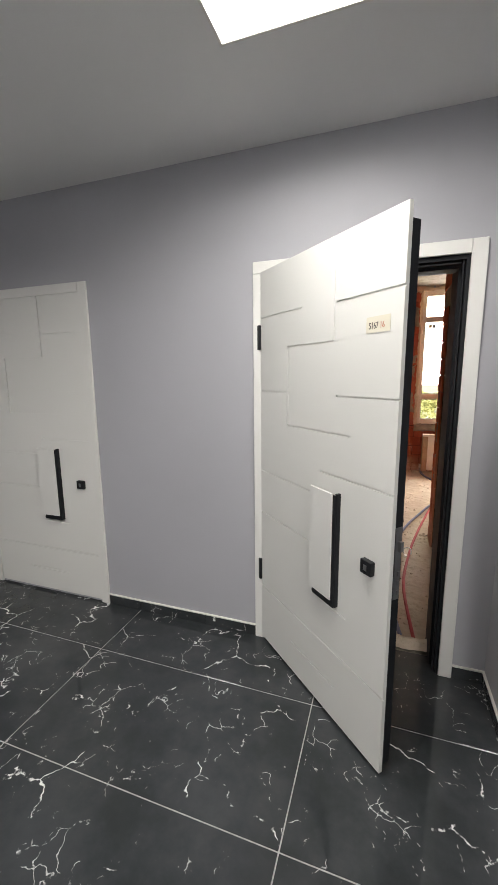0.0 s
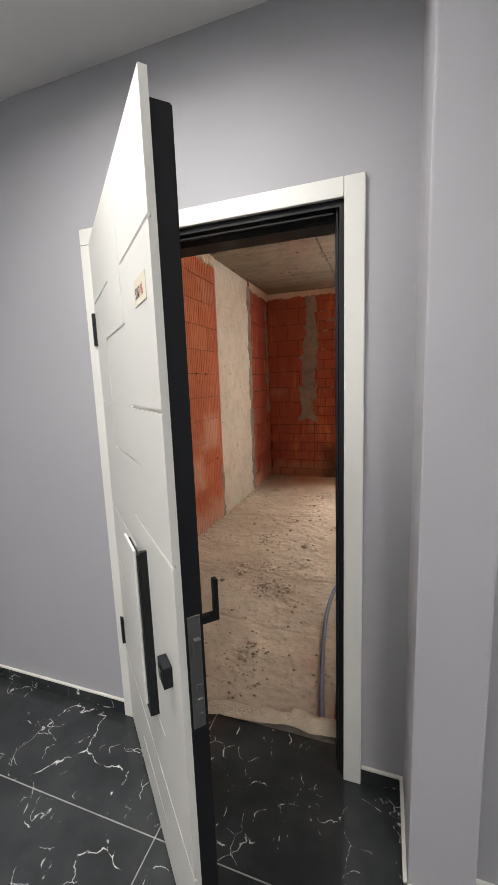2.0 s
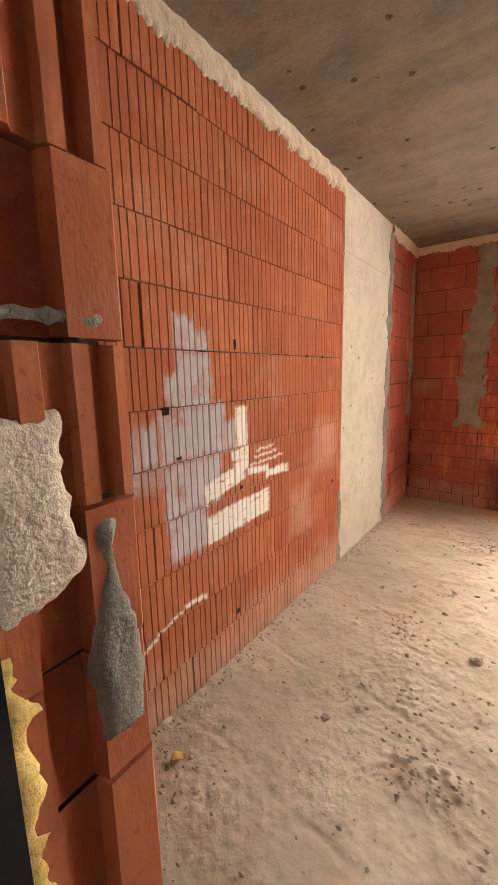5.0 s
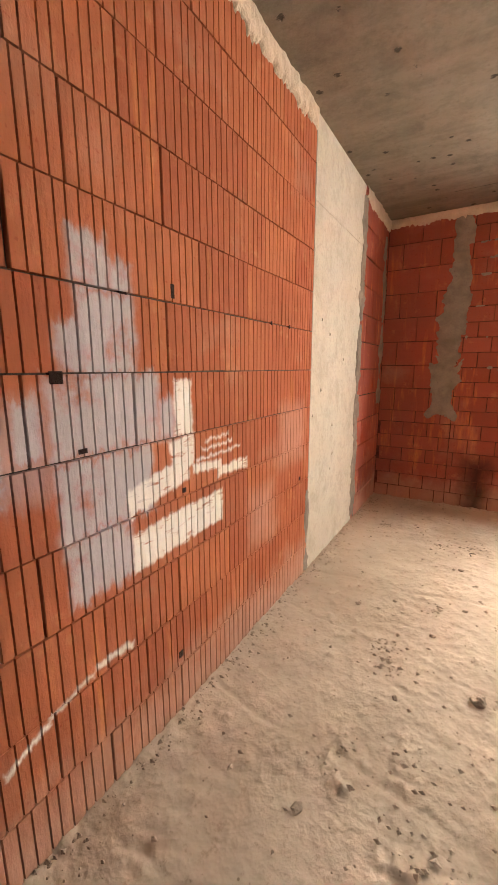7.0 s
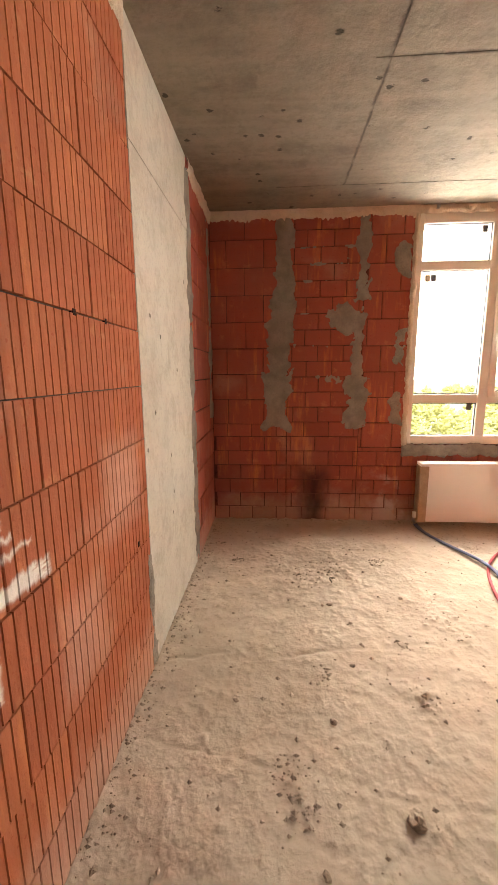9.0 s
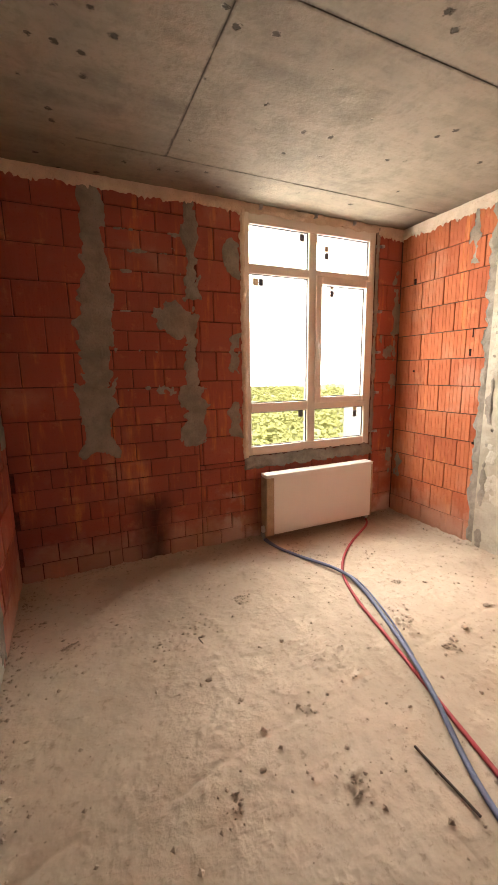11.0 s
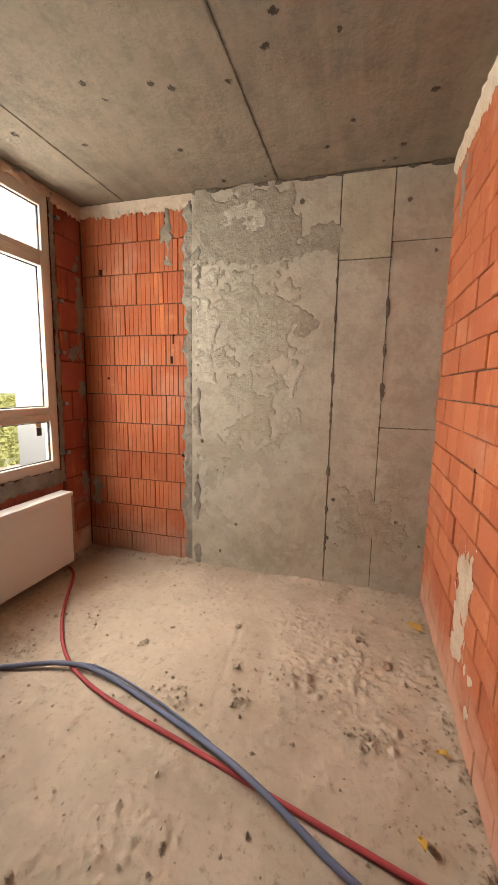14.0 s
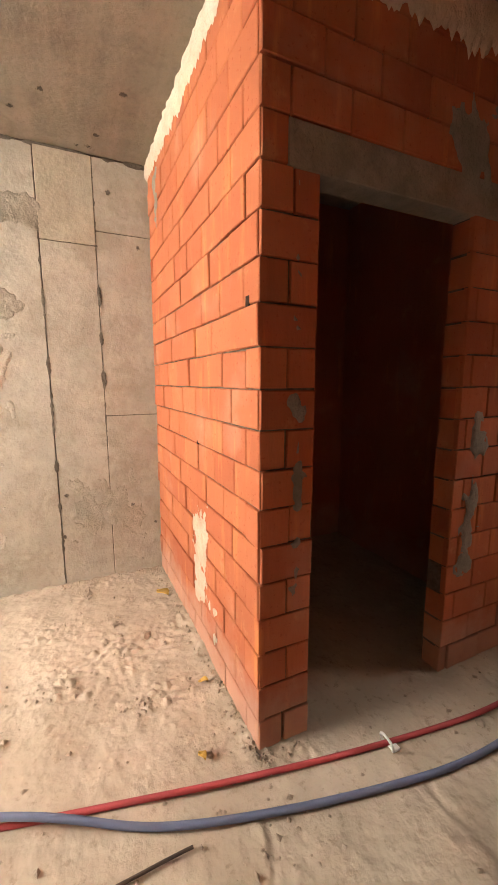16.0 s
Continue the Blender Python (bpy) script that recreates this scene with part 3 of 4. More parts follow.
def far_trees():
    verts, faces = [], []
    for k in range(420):
        d = 26 + 110 * random.random() ** 1.5
        a = random.uniform(-0.75, 0.95) * d
        top = random.uniform(-4.4, -2.4)
        w = random.uniform(1.2, 2.6)
        for q in range(80):
            p = Vector((random.gauss(0, 1), random.gauss(0, 1), random.gauss(0, 1)))
            p = p.normalized() * random.uniform(0.55, 1.0)
            c = Vector((a + p.x * w, d + p.y * w, top - w + p.z * w * 1.1))
            s = random.uniform(0.07, 0.2) * (1 + d / 60)
            i = len(verts)
            for dx, dy, dz in ((1, 0, 0), (-1, 0, 0), (0, 1, 0), (0, -1, 0), (0, 0, 1), (0, 0, -1)):
                verts.append(tuple(c + Vector((dx, dy, dz)) * s * random.uniform(0.5, 1.4)))
            for f in ((0, 2, 4), (2, 1, 4), (1, 3, 4), (3, 0, 4), (2, 0, 5), (1, 2, 5), (3, 1, 5), (0, 3, 5)):
                faces.append([i + x for x in f])
    return tagged(put("far_trees", mesh("far_trees", verts, faces, TREES)), "yellow-green tree crowns below the window", "trees", kind="stuff")


far_trees()


# ---- corridor ----
def led_panel(x0, y0):
    e = new("ceiling_lamp")
    e.location = (x0, y0, HC)
    put("diffuser", box_mesh("diffuser", (0.01, 0.01, 0.004), (0.59, 0.59, 0.02), PANEL), e)
    put("rim", boxes_mesh("rim", [((0, 0, -0.002), (0.6, 0.01, 0.03)), ((0, 0.59, -0.002), (0.6, 0.6, 0.03)), ((0, 0.01, -0.002), (0.01, 0.59, 0.03)), ((0.59, 0.01, -0.002), (0.6, 0.59, 0.03))], WHITE_PLASTIC), e)
    put("tray", box_mesh("tray", (0, 0, 0.03), (0.6, 0.6, 0.05), STEEL), e)
    return tagged(e, "square white flush LED ceiling panel, switched on, two of three added", "lamp", "corridor ceiling panels")


# first the real panel, then the two unseen ones added to light the doors
for px, py in PANELS:
    led_panel(px, py)

GROOVES = [(0.575, 1.757, 0.9, 1.757), (0.255, 1.617, 0.59, 1.617), (0.6, 1.412, 0.9, 1.412), (0.0, 1.415, 0.257, 1.415), (0.257, 1.266, 0.68, 1.266),
           (0.51, 1.10, 0.9, 1.10), (0.0, 0.997, 0.486, 0.997), (0.0, 0.767, 0.49, 0.767), (0.0, 0.335, 0.9, 0.335), (0.30, 0.172, 0.625, 0.172),
           (0.6, 0.53, 0.69, 0.53), (0.0, 1.77, 0.36, 1.77), (0.575, 1.617, 0.575, 1.99), (0.257, 1.266, 0.257, 1.617)]


def entrance_door(m, name_tape):
    """A steel flat door; x runs from the hinge to the lock, y up, z out of the corridor side."""
    e = new("entrance_door")
    e.matrix_basis = m
    put("front_panel", grooved(0.0, 0.9, 0.02, 1.99, GROOVES, DOOR_WHITE, 0.016, 0.008, 0.006, "front_panel"), e)
    body = put("body", boxes_mesh("body", [((0.03, 0.045, -0.058), (0.893, 1.945, -0.0165)), ((0.893, 0.045, -0.054), (0.8965, 1.945, -0.0165))], BLACK), e)
    tagged(body, "black steel door body with rubber seal")
    tagged(put("back_panel", box_mesh("back_panel", (0.035, 0.05, -0.068), (0.855, 1.94, -0.0585), DOOR_INSIDE, 0.003), e), "light taupe inner door lining")
    plate = put("lock_plate", box_mesh("lock_plate", (0.8975, 0.72, -0.05), (0.900, 0.985, -0.022), STEEL, 0.001), e)
    tagged(plate, "steel lock face plate")
    put("bolt", boxes_mesh("bolt", [((0.900, 0.74 + k * 0.035, -0.045), (0.904, 0.756 + k * 0.035, -0.035)) for k in range(3)] + [((0.900, 0.90, -0.046), (0.912, 0.935, -0.032))], STEEL), e)
    # pull: a white board on a black frame
    pull = put("pull_handle", boxes_mesh("pull_handle", [((0.50, 0.556, 0.018), (0.64, 1.03, 0.024)), ((0.63, 0.556, 0.0), (0.642, 1.036, 0.018)), ((0.488, 0.556, 0.0), (0.63, 0.568, 0.018))], BLACK), e)
    tagged(pull, "black metal pull handle frame")
    put("pull_board", box_mesh("pull_board", (0.484, 0.585, 0.0245), (0.626, 1.038, 0.032), DOOR_WHITE, 0.002), e)
    put("lock_rose", box_mesh("lock_rose", (0.782, 0.785, 0.0005), (0.834, 0.837, 0.022), BLACK, 0.003, 2), e)
    put("lock_core", box_mesh("lock_core", (0.800, 0.80, 0.0225), (0.816, 0.822, 0.025), STEEL, 0.001), e)
    for v in (0.37, 1.62):
        put("hinge", box_mesh("hinge", (-0.019, v, -0.014), (0.006, v + 0.12, 0.012), BLACK, 0.003, 2), e)
    # lever on the inner side
    put("lever_rose", box_mesh("lever_rose", (0.782, 0.87, -0.077), (0.818, 0.945, -0.0685), BLACK, 0.003), e)
    lever = [((0.792, 0.895, -0.118), (0.808, 0.913, -0.077)), ((0.792, 0.895, -0.129), (0.808, 1.0, -0.118))]
    put("lever", boxes_mesh("lever", lever, BLACK), e)
    put("thumb_rose", box_mesh("thumb_rose", (0.784, 0.785, -0.075), (0.816, 0.845, -0.0685), BLACK, 0.003), e)
    if name_tape:
        tape = put("paper_tape", box_mesh("paper_tape", (0.745, 1.628, 0.0005), (0.85, 1.68, 0.0016), PAPER), e)
        tagged(tape, "yellowed paper tape with the number 516716")
        for txt, x, mat in (("5167", 0.757, INK), ("16", 0.806, RED_INK)):
            c = bpy.data.curves.new("tape_number", 'FONT')
            c.body, c.size, c.extrude = txt, 0.030, 0.0003
            c.materials.append(mat)
            t = put("tape_number", c, e, pose(x, 1.641, 0.0022))
            t.scale = (0.72, 1, 1)
    return e


A = radians(-43.8)
d1 = entrance_door(facing((-0.535, 1.884, 0), (math.cos(A), math.sin(A), 0), (math.sin(A), -math.cos(A), 0)), True)
tagged(d1, "open white steel entrance door with milled lines and black pull", "door", "corridor entrance doors")
d2 = entrance_door(facing((-2.555, 1.889, 0), (1, 0, 0), (0, -1, 0)), False)
tagged(d2, "closed white steel entrance door with milled lines and black pull", "door", "corridor entrance doors")
# the closed leaf stands in a niche of the wall, so only its front shows
for c in list(d2.children):
    if c.name.split(".")[0] in ("body", "back_panel", "lever_rose", "lever", "thumb_rose", "lock_plate", "bolt"):
        bpy.data.objects.remove(c)


def door_casing(x0, x1, name):
    e = new(name)
    for part, lo, hi in (("casing_side", (x0, 1.884, 0.0), (x0 + 0.06, 1.899, 1.985)), ("casing_side", (x1 - 0.06, 1.884, 0.0), (x1, 1.899, 2.042)),
                         ("casing_head", (x0, 1.884, 1.986), (x1 - 0.061, 1.899, 2.042))):
        box(part, lo, hi, DOOR_WHITE, e, 0.002)
    return e


tagged(door_casing(-0.575, 0.446, "door_casing"), "white flat casing round the open entrance", "door casing", kind="structure")
tagged(door_casing(-2.62, -1.6, "door_casing"), "white flat casing round the closed entrance", "door casing", kind="structure")
frame_e = new("door_frame")
put("steel_jamb", boxes_mesh("steel_jamb", [((-0.53, 1.902, -0.05), (-0.495, 2.05, 2.0)), ((-0.495, 1.96, -0.05), (-0.475, 2.05, 1.965)), ((-0.485, 1.915, -0.05), (-0.48, 1.93, 1.975))], BLACK), frame_e)
put("steel_jamb", boxes_mesh("steel_jamb", [((0.371, 1.902, -0.05), (0.406, 2.14, 2.0)), ((0.351, 1.96, -0.05), (0.371, 2.14, 1.965)), ((0.360, 1.915, -0.05), (0.365, 1.93, 1.975))], BLACK), frame_e)
put("steel_head", boxes_mesh("steel_head", [((-0.495, 1.902, 1.968), (0.371, 2.05, 2.003)), ((-0.475, 1.96, 1.945), (0.351, 2.05, 1.968)), ((-0.475, 1.915, 1.955), (0.351, 1.93, 1.96))], BLACK), frame_e)
tagged(frame_e, "black steel entrance door frame with rebates", "door frame", kind="structure")

skirt = tagged(new("baseboard"), "black marble skirting tiles with pale top edge", "skirting", kind="structure")
for lo, hi in (((-1.598, 1.888), (-1.362, 1.899)), ((-1.359, 1.888), (-0.9, 1.899)), ((-0.897, 1.888), (-0.577, 1.899)), ((0.448, 1.888), (0.589, 1.899)), ((0.578, 1.58), (0.589, 1.887)),
               ((0.5785, 1.578), (0.766, 1.589)), ((0.757, 1.59), (0.767, 1.648)), ((0.757, 1.648), (3.2, 1.659)), ((-4.4, 1.888), (-2.622, 1.899))):
    box("skirting_tile", (*lo, 0.001), (*hi, 0.062), MARBLE, skirt, 0.001)
    box("skirting_edge", (*lo, 0.0625), (*hi, 0.069), WHITE_PLASTIC, skirt)

# hardened foam and plaster at the threshold


def sill_lump():
    verts, faces = [], []
    n, k = 60, 12
    for i in range(n + 1):
        x = -0.50 + 0.87 * i / n
        y0 = 1.975 + 0.02 * fbm(x * 5, 1) + 0.08 * (x + 0.5) / 0.85
        w = 0.10 + 0.03 * fbm(x * 4, 7)
        for j in range(k + 1):
            a = j / k
            z = 0.002 + 0.045 * math.sin(math.pi * min(1, a * 1.25)) * (0.55 + 0.4 * fbm(x * 7, a * 3, 2) + (0.5 if x > 0.15 else 0)) - 0.17 * max(0, a - 0.55) / 0.45
            verts.append((x, y0 + w * a, max(z, -0.17)))
    for i in range(n):
        for j in range(k):
            q = i * (k + 1) + j
            faces.append((q, q + k + 1, q + k + 2, q + 1))
    return put("threshold", mesh("threshold", verts, faces, FOAM, True))


structure(sill_lump(), "lumpy cream plaster and foam ridge along the threshold", "threshold")
structure(box("threshold_base", (-0.6, 2.0, -0.3), (0.45, 2.09, -0.02), MORTAR), "mortar bed edge under the threshold", "threshold")


# ---- window ----
def window():
    e = new("window_1")
    y0, y1 = 7.045, 7.115
    P = 0.002
    rails = [((0.578, y0, 0.66), (0.64, y1, 2.805)), ((1.97, y0, 0.66), (2.05, y1, 2.805)), ((0.64, y0, 0.66), (1.97, y1, 0.745)), ((0.64, y0, 2.71), (1.97, y1, 2.805)),
             ((1.255, y0, 0.745), (1.345, y1, 2.71)), ((0.64, y0, 2.306), (1.255, y1, 2.386)), ((1.345, y0, 2.306), (1.97, y1, 2.386)),
             ((0.64, y0, 1.07), (1.255, y1, 1.158)), ((1.345, y0, 1.07), (1.97, y1, 1.158))]
    for lo, hi in rails:
        box("profile", lo, hi, WIN_FRAME, e, 0.004)
    sash = [((1.335, y0 - 0.018, 1.13), (1.402, y1 - 0.02, 2.335)), ((1.935, y0 - 0.018, 1.13), (1.99, y1 - 0.02, 2.335)),
            ((1.402, y0 - 0.018, 1.13), (1.935, y1 - 0.02, 1.19)), ((1.402, y0 - 0.018, 2.262), (1.935, y1 - 0.02, 2.335))]
    for lo, hi in sash:
        box("sash", lo, hi, WIN_FRAME, e, 0.005)
    panes = [(0.64, 1.255, 2.386, 2.71), (0.64, 1.255, 1.158, 2.306), (0.64, 1.255, 0.745, 1.07), (1.345, 1.97, 2.386, 2.71), (1.402, 1.935, 1.19, 2.262), (1.345, 1.97, 0.745, 1.07)]
    for x0, x1, z0, z1 in panes:
        g = box("pane", (x0, 7.078, z0), (x1, 7.084, z1), GLASS, e)
        g.visible_shadow = False
        bead = 0.008
        put("bead", boxes_mesh("bead", [((x0, 7.066, z0), (x0 + bead, 7.077, z1)), ((x1 - bead, 7.066, z0), (x1, 7.077, z1)), ((x0 + bead, 7.066, z0), (x1 - bead, 7.077, z0 + bead)), ((x0 + bead, 7.066, z1 - bead), (x1 - bead, 7.077, z1))], INK), e)
    for x, z in ((1.17, 2.63), (1.45, 2.50), (0.74, 2.21), (1.52, 2.16), (1.17, 1.0), (1.85, 0.96)):
        box("sticker", (x, 7.074, z), (x + 0.05, 7.0775, z + 0.065), STICKER, e)
        box("sticker_backing", (x - 0.055 + 0.055 * (x > 1.0), 7.0742, z + 0.07 * (x > 1.0)), (x + 0.05 * (x > 1.0) - 0.002, 7.0775, z + 0.065 + 0.06 * (x > 1.0)), TAN, e)
    put("handle_base", box_mesh("handle_base", (1.355, y0 - 0.028, 1.66), (1.38, y0 - 0.0185, 1.73), WHITE_PLASTIC, 0.003), e)
    put("handle_lever", box_mesh("handle_lever", (1.358, y0 - 0.06, 1.56), (1.377, y0 - 0.045, 1.71), WHITE_PLASTIC, 0.006, 2), e)
    put("handle_neck", box_mesh("handle_neck", (1.36, y0 - 0.045, 1.685), (1.375, y0 - 0.028, 1.705), WHITE_PLASTIC, 0.002), e)
    for x in (0.72, 1.28, 1.72):
        put("anchor_clip", boxes_mesh("anchor_clip", [((x, 7.0, 2.818), (x + 0.025, 7.046, 2.822)), ((x, 6.98, 2.822), (x + 0.025, 7.0, 2.85))], STEEL), e)
    for z in (0.78, 1.2, 1.62, 2.03, 2.66):
        put("anchor_clip", boxes_mesh("anchor_clip", [((2.05, 7.03, z), (2.10, 7.045, z + 0.025)), ((2.09, 7.0, z), (2.13, 7.029, z + 0.025))], STEEL), e)
    return tagged(e, "cream six-pane window with stickers left on the glass", "window", kind="structure")


window()
structure(box("window_outer_sill", (0.577, 7.12, 0.656), (2.053, 7.5, 0.665), MORTAR), "mortar bed under the window", "sill")
REVEAL_GREY = paint_mat("light_grey_facade_plaster", (0.30, 0.30, 0.305), 0.85, 60, 0.002, 0.08)
structure(put("window_outer_reveal", boxes_mesh("window_outer_reveal", [((2.035, 7.12, 0.667), (2.054, 7.46, 2.785)), ((0.576, 7.12, 2.786), (2.054, 7.46, 2.807)), ((0.576, 7.12, 0.667), (0.588, 7.46, 2.785))], REVEAL_GREY)), "light grey plastered outer window reveal", "reveal")


# ---- radiator ----
def radiator():
    e = new("radiator")
    x0, x1, z0, z1, y0, y1 = 0.70, 1.95, -0.085, 0.50, 6.86, 6.965
    box("body", (x0 + 0.004, y0 + 0.004, z0), (x1 - 0.004, y1, z1 - 0.03), RADIATOR, e, 0.008, 2)
    box("front", (x0 + 0.075, y0 - 0.008, z0 - 0.004), (x1 - 0.012, y0 + 0.003, z1 - 0.01), RADIATOR, e, 0.004, 2)
    box("top_cover", (x0 - 0.006, y0 - 0.012, z1 - 0.028), (x1 + 0.006, y1 + 0.004, z1 + 0.004), RADIATOR, e, 0.006, 2)
    tagged(box("corner_guard", (x0 - 0.008, y0 - 0.014, z0 - 0.01), (x0 + 0.072, y0 + 0.002, z1 - 0.03), CARD, e, 0.003), "brown cardboard corner guard")
    tagged(box("corner_guard", (x0 - 0.012, y0 + 0.004, z0 - 0.01), (x0 + 0.002, y1 - 0.01, z1 - 0.03), CARD, e, 0.003), "brown cardboard corner guard")
    tagged(box("corner_guard", (x1 - 0.01, y0 - 0.012, z0 - 0.01), (x1 + 0.008, y1 - 0.02, z1 - 0.03), CARD, e, 0.003), "brown cardboard corner guard")
    for x in (x0 + 0.15, x1 - 0.15):
        box("bracket", (x, y1, z0 + 0.1), (x + 0.03, YF, z1 - 0.05), STEEL, e)
    for x, z in ((x0 - 0.015, -0.10), (x1 - 0.02, -0.12)):
        tube("valve_stub", [(x, 6.91, z + 0.06), (x, 6.91, z), (x, 6.90, z - 0.045)], 0.012, STEEL, e, 3)
        box("valve", (x - 0.02, 6.89, z - 0.01), (x + 0.02, 6.93, z + 0.03), STEEL, e, 0.006, 2)
    box("valve_cap", (x0 - 0.04, 6.875, -0.06), (x0 - 0.002, 6.91, 0.0), WHITE_PLASTIC, e, 0.008, 2)
    return tagged(e, "white panel radiator with cardboard guards under the window", "radiator")


radiator()

# ---- hoses and loose things on the floor ----
zb, zr = ZF + 0.016, ZF + 0.014
tagged(tube("blue_hose", [(0.69, 6.9, -0.14), (0.70, 6.80, zb), (0.75, 6.62, zb), (0.86, 6.38, zb), (0.965, 6.12, zb + 0.02), (0.975, 5.9, zb + 0.02), (0.905, 5.62, zb), (0.83, 5.40, zb), (0.745, 5.20, zb + 0.02), (0.66, 5.02, zb + 0.045), (0.56, 4.80, zb + 0.03),
                          (0.47, 4.63, zb), (0.386, 4.425, zb), (0.302, 4.14, zb), (0.25, 3.93, zb), (0.2, 3.70, zb), (0.155, 3.46, zb), (0.14, 3.2, zb), (0.165, 2.85, zb), (0.21, 2.5, zb), (0.25, 2.25, zb + 0.01), (0.27, 2.13, zb + 0.03)], 0.0128, BLUE_HOSE),
       "blue-grey foam-sleeved heating pipe snaking over the floor", "pipe")
tagged(tube("red_hose", [(1.93, 6.9, -0.15), (1.88, 6.80, zr), (1.72, 6.69, zr), (1.39, 6.5, zr), (1.07, 6.22, zr), (0.915, 5.98, zr), (0.81, 5.66, zr), (0.735, 5.3, zr), (0.665, 5.04, zr), (0.60, 4.78, zr), (0.55, 4.57, zr), (0.50, 4.37, zr),
                         (0.435, 4.07, zr), (0.385, 3.83, zr), (0.341, 3.567, zr), (0.297, 3.277, zr), (0.27, 3.0, zr), (0.29, 2.65, zr), (0.31, 2.35, zr + 0.01), (0.325, 2.14, zr + 0.03)], 0.0112, RED_HOSE),
       "red foam-sleeved heating pipe snaking over the floor", "pipe")
tagged(tube("thin_hose", [(0.705, 6.9, -0.13), (0.72, 6.76, ZF + 0.012), (0.80, 6.58, ZF + 0.012), (0.90, 6.30, ZF + 0.012), (0.99, 6.05, ZF + 0.03), (1.0, 5.88, ZF + 0.03), (0.94, 5.62, ZF + 0.012), (0.86, 5.38, ZF + 0.014), (0.76, 5.16, ZF + 0.014)], 0.006, BLUE_HOSE, None, 3),
       "thin grey heating pipe beside the blue one", "pipe")
tagged(tube("iron_rod", [(0.335, 4.455, ZF + 0.012), (0.338, 4.55, ZF + 0.012), (0.332, 4.65, ZF + 0.012), (0.335, 4.755, ZF + 0.012)], 0.0055, RUST, None, 3), "dark rusty iron rod lying on the screed", "rod")


def pipe_clip(x, y):
    pts = [(x + 0.035 * math.cos(a), y + 0.012 * math.sin(a), ZF + 0.035 + 0.035 * math.sin(a)) for a in [radians(-40 + 26 * k) for k in range(11)]]
    e = new("pipe_clip")
    tube("ring", pts, 0.006, WHITE_PLASTIC, e, 2)
    box("foot", (x - 0.03, y - 0.05, ZF - 0.002), (x + 0.01, y - 0.01, ZF + 0.012), WHITE_PLASTIC, e, 0.004)
    return tagged(e, "white plastic pipe clip on the red pipe", "clip")


pipe_clip(0.335, 3.62)


def rock(name, x, y, r, mat, label, flat=0.6, seed=1):
    bm = bmesh.new()
    bmesh.ops.create_icosphere(bm, subdivisions=2, radius=r)
    for v in bm.verts:
        k = 1 + 0.45 * fbm(v.co.x / r * 1.3 + seed, v.co.y / r * 1.3, v.co.z / r * 1.3)
        v.co = Vector((v.co.x * k * 1.2, v.co.y * k, v.co.z * k * flat))
    d = bpy.data.meshes.new(name)
    bm.to_mesh(d)
    bm.free()
    d.materials.append(mat)
    return tagged(put(name, d, None, pose(x, y, ZF + r * flat * 0.5, 0, 0, seed * 50)), label, "rubble", "lumps on the floor")


for k, (x, y, r) in enumerate(((-0.22, 4.22, 0.03), (-0.9, 4.7, 0.018), (-0.45, 4.6, 0.016), (-0.3, 4.95, 0.014), (-0.75, 3.4, 0.02), (1.50, 4.40, 0.03), (1.7, 4.55, 0.022), (0.62, 4.3, 0.014), (1.25, 5.2, 0.018), (1.6, 5.3, 0.02), (-0.35, 5.5, 0.016), (0.15, 5.6, 0.015), (-0.55, 4.05, 0.014), (0.25, 3.15, 0.02))):
    rock("lump", x, y, r, GRIT, "small grey-brown lump of dried mortar", 0.6, k + 1)


def dry_leaf(x, y, turn, s):
    verts, faces = [], []
    for i in range(9):
        a = i / 8
        w = s * 0.32 * math.sin(math.pi * a) ** 0.7
        for j, side in enumerate((-1, 0, 1)):
            verts.append((s * (a - 0.5), side * w, 0.012 + 0.01 * abs(side) + 0.008 * math.sin(a * 5)))
    for i in range(8):
        for j in range(2):
            q = i * 3 + j
            faces.append((q, q + 3, q + 4, q + 1))
    ob = put("dry_leaf", mesh("dry_leaf", verts, faces, LEAF, True), None, pose(x, y, ZF + 0.002, 0, 0, turn))
    ob.modifiers.new("thickness", 'SOLIDIFY').thickness = 0.0015
    return tagged(ob, "small curled yellow dry leaf on the screed", "leaf", "dry leaves")


for x, y, a, s in ((1.93, 4.20, 30, 0.12), (-1.17, 2.85, 70, 0.07), (0.62, 4.33, 15, 0.05), (1.0, 4.20, 60, 0.05)):
    dry_leaf(x, y, a, s)


def crumbs(name, count, place, r0, r1, label, mat):
    verts, faces = [], []
    for _ in range(count):
        x, y, z = place()
        r = r0 + (r1 - r0) * random.random() ** 3
        i = len(verts)
        for dx, dy, dz in ((1, 0, 0), (-1, 0, 0), (0, 1, 0), (0, -1, 0), (0, 0, 1), (0, 0, -0.6)):
            verts.append((x + dx * r * random.uniform(0.5, 1.4), y + dy * r * random.uniform(0.5, 1.4), z + r * 0.25 + dz * r * random.uniform(0.4, 0.9)))
        for f in ((0, 2, 4), (2, 1, 4), (1, 3, 4), (3, 0, 4), (2, 0, 5), (1, 2, 5), (3, 1, 5), (0, 3, 5)):
            faces.append([i + q for q in f])
    return tagged(put(name, mesh(name, verts, faces, mat)), label, "rubble", kind="stuff")


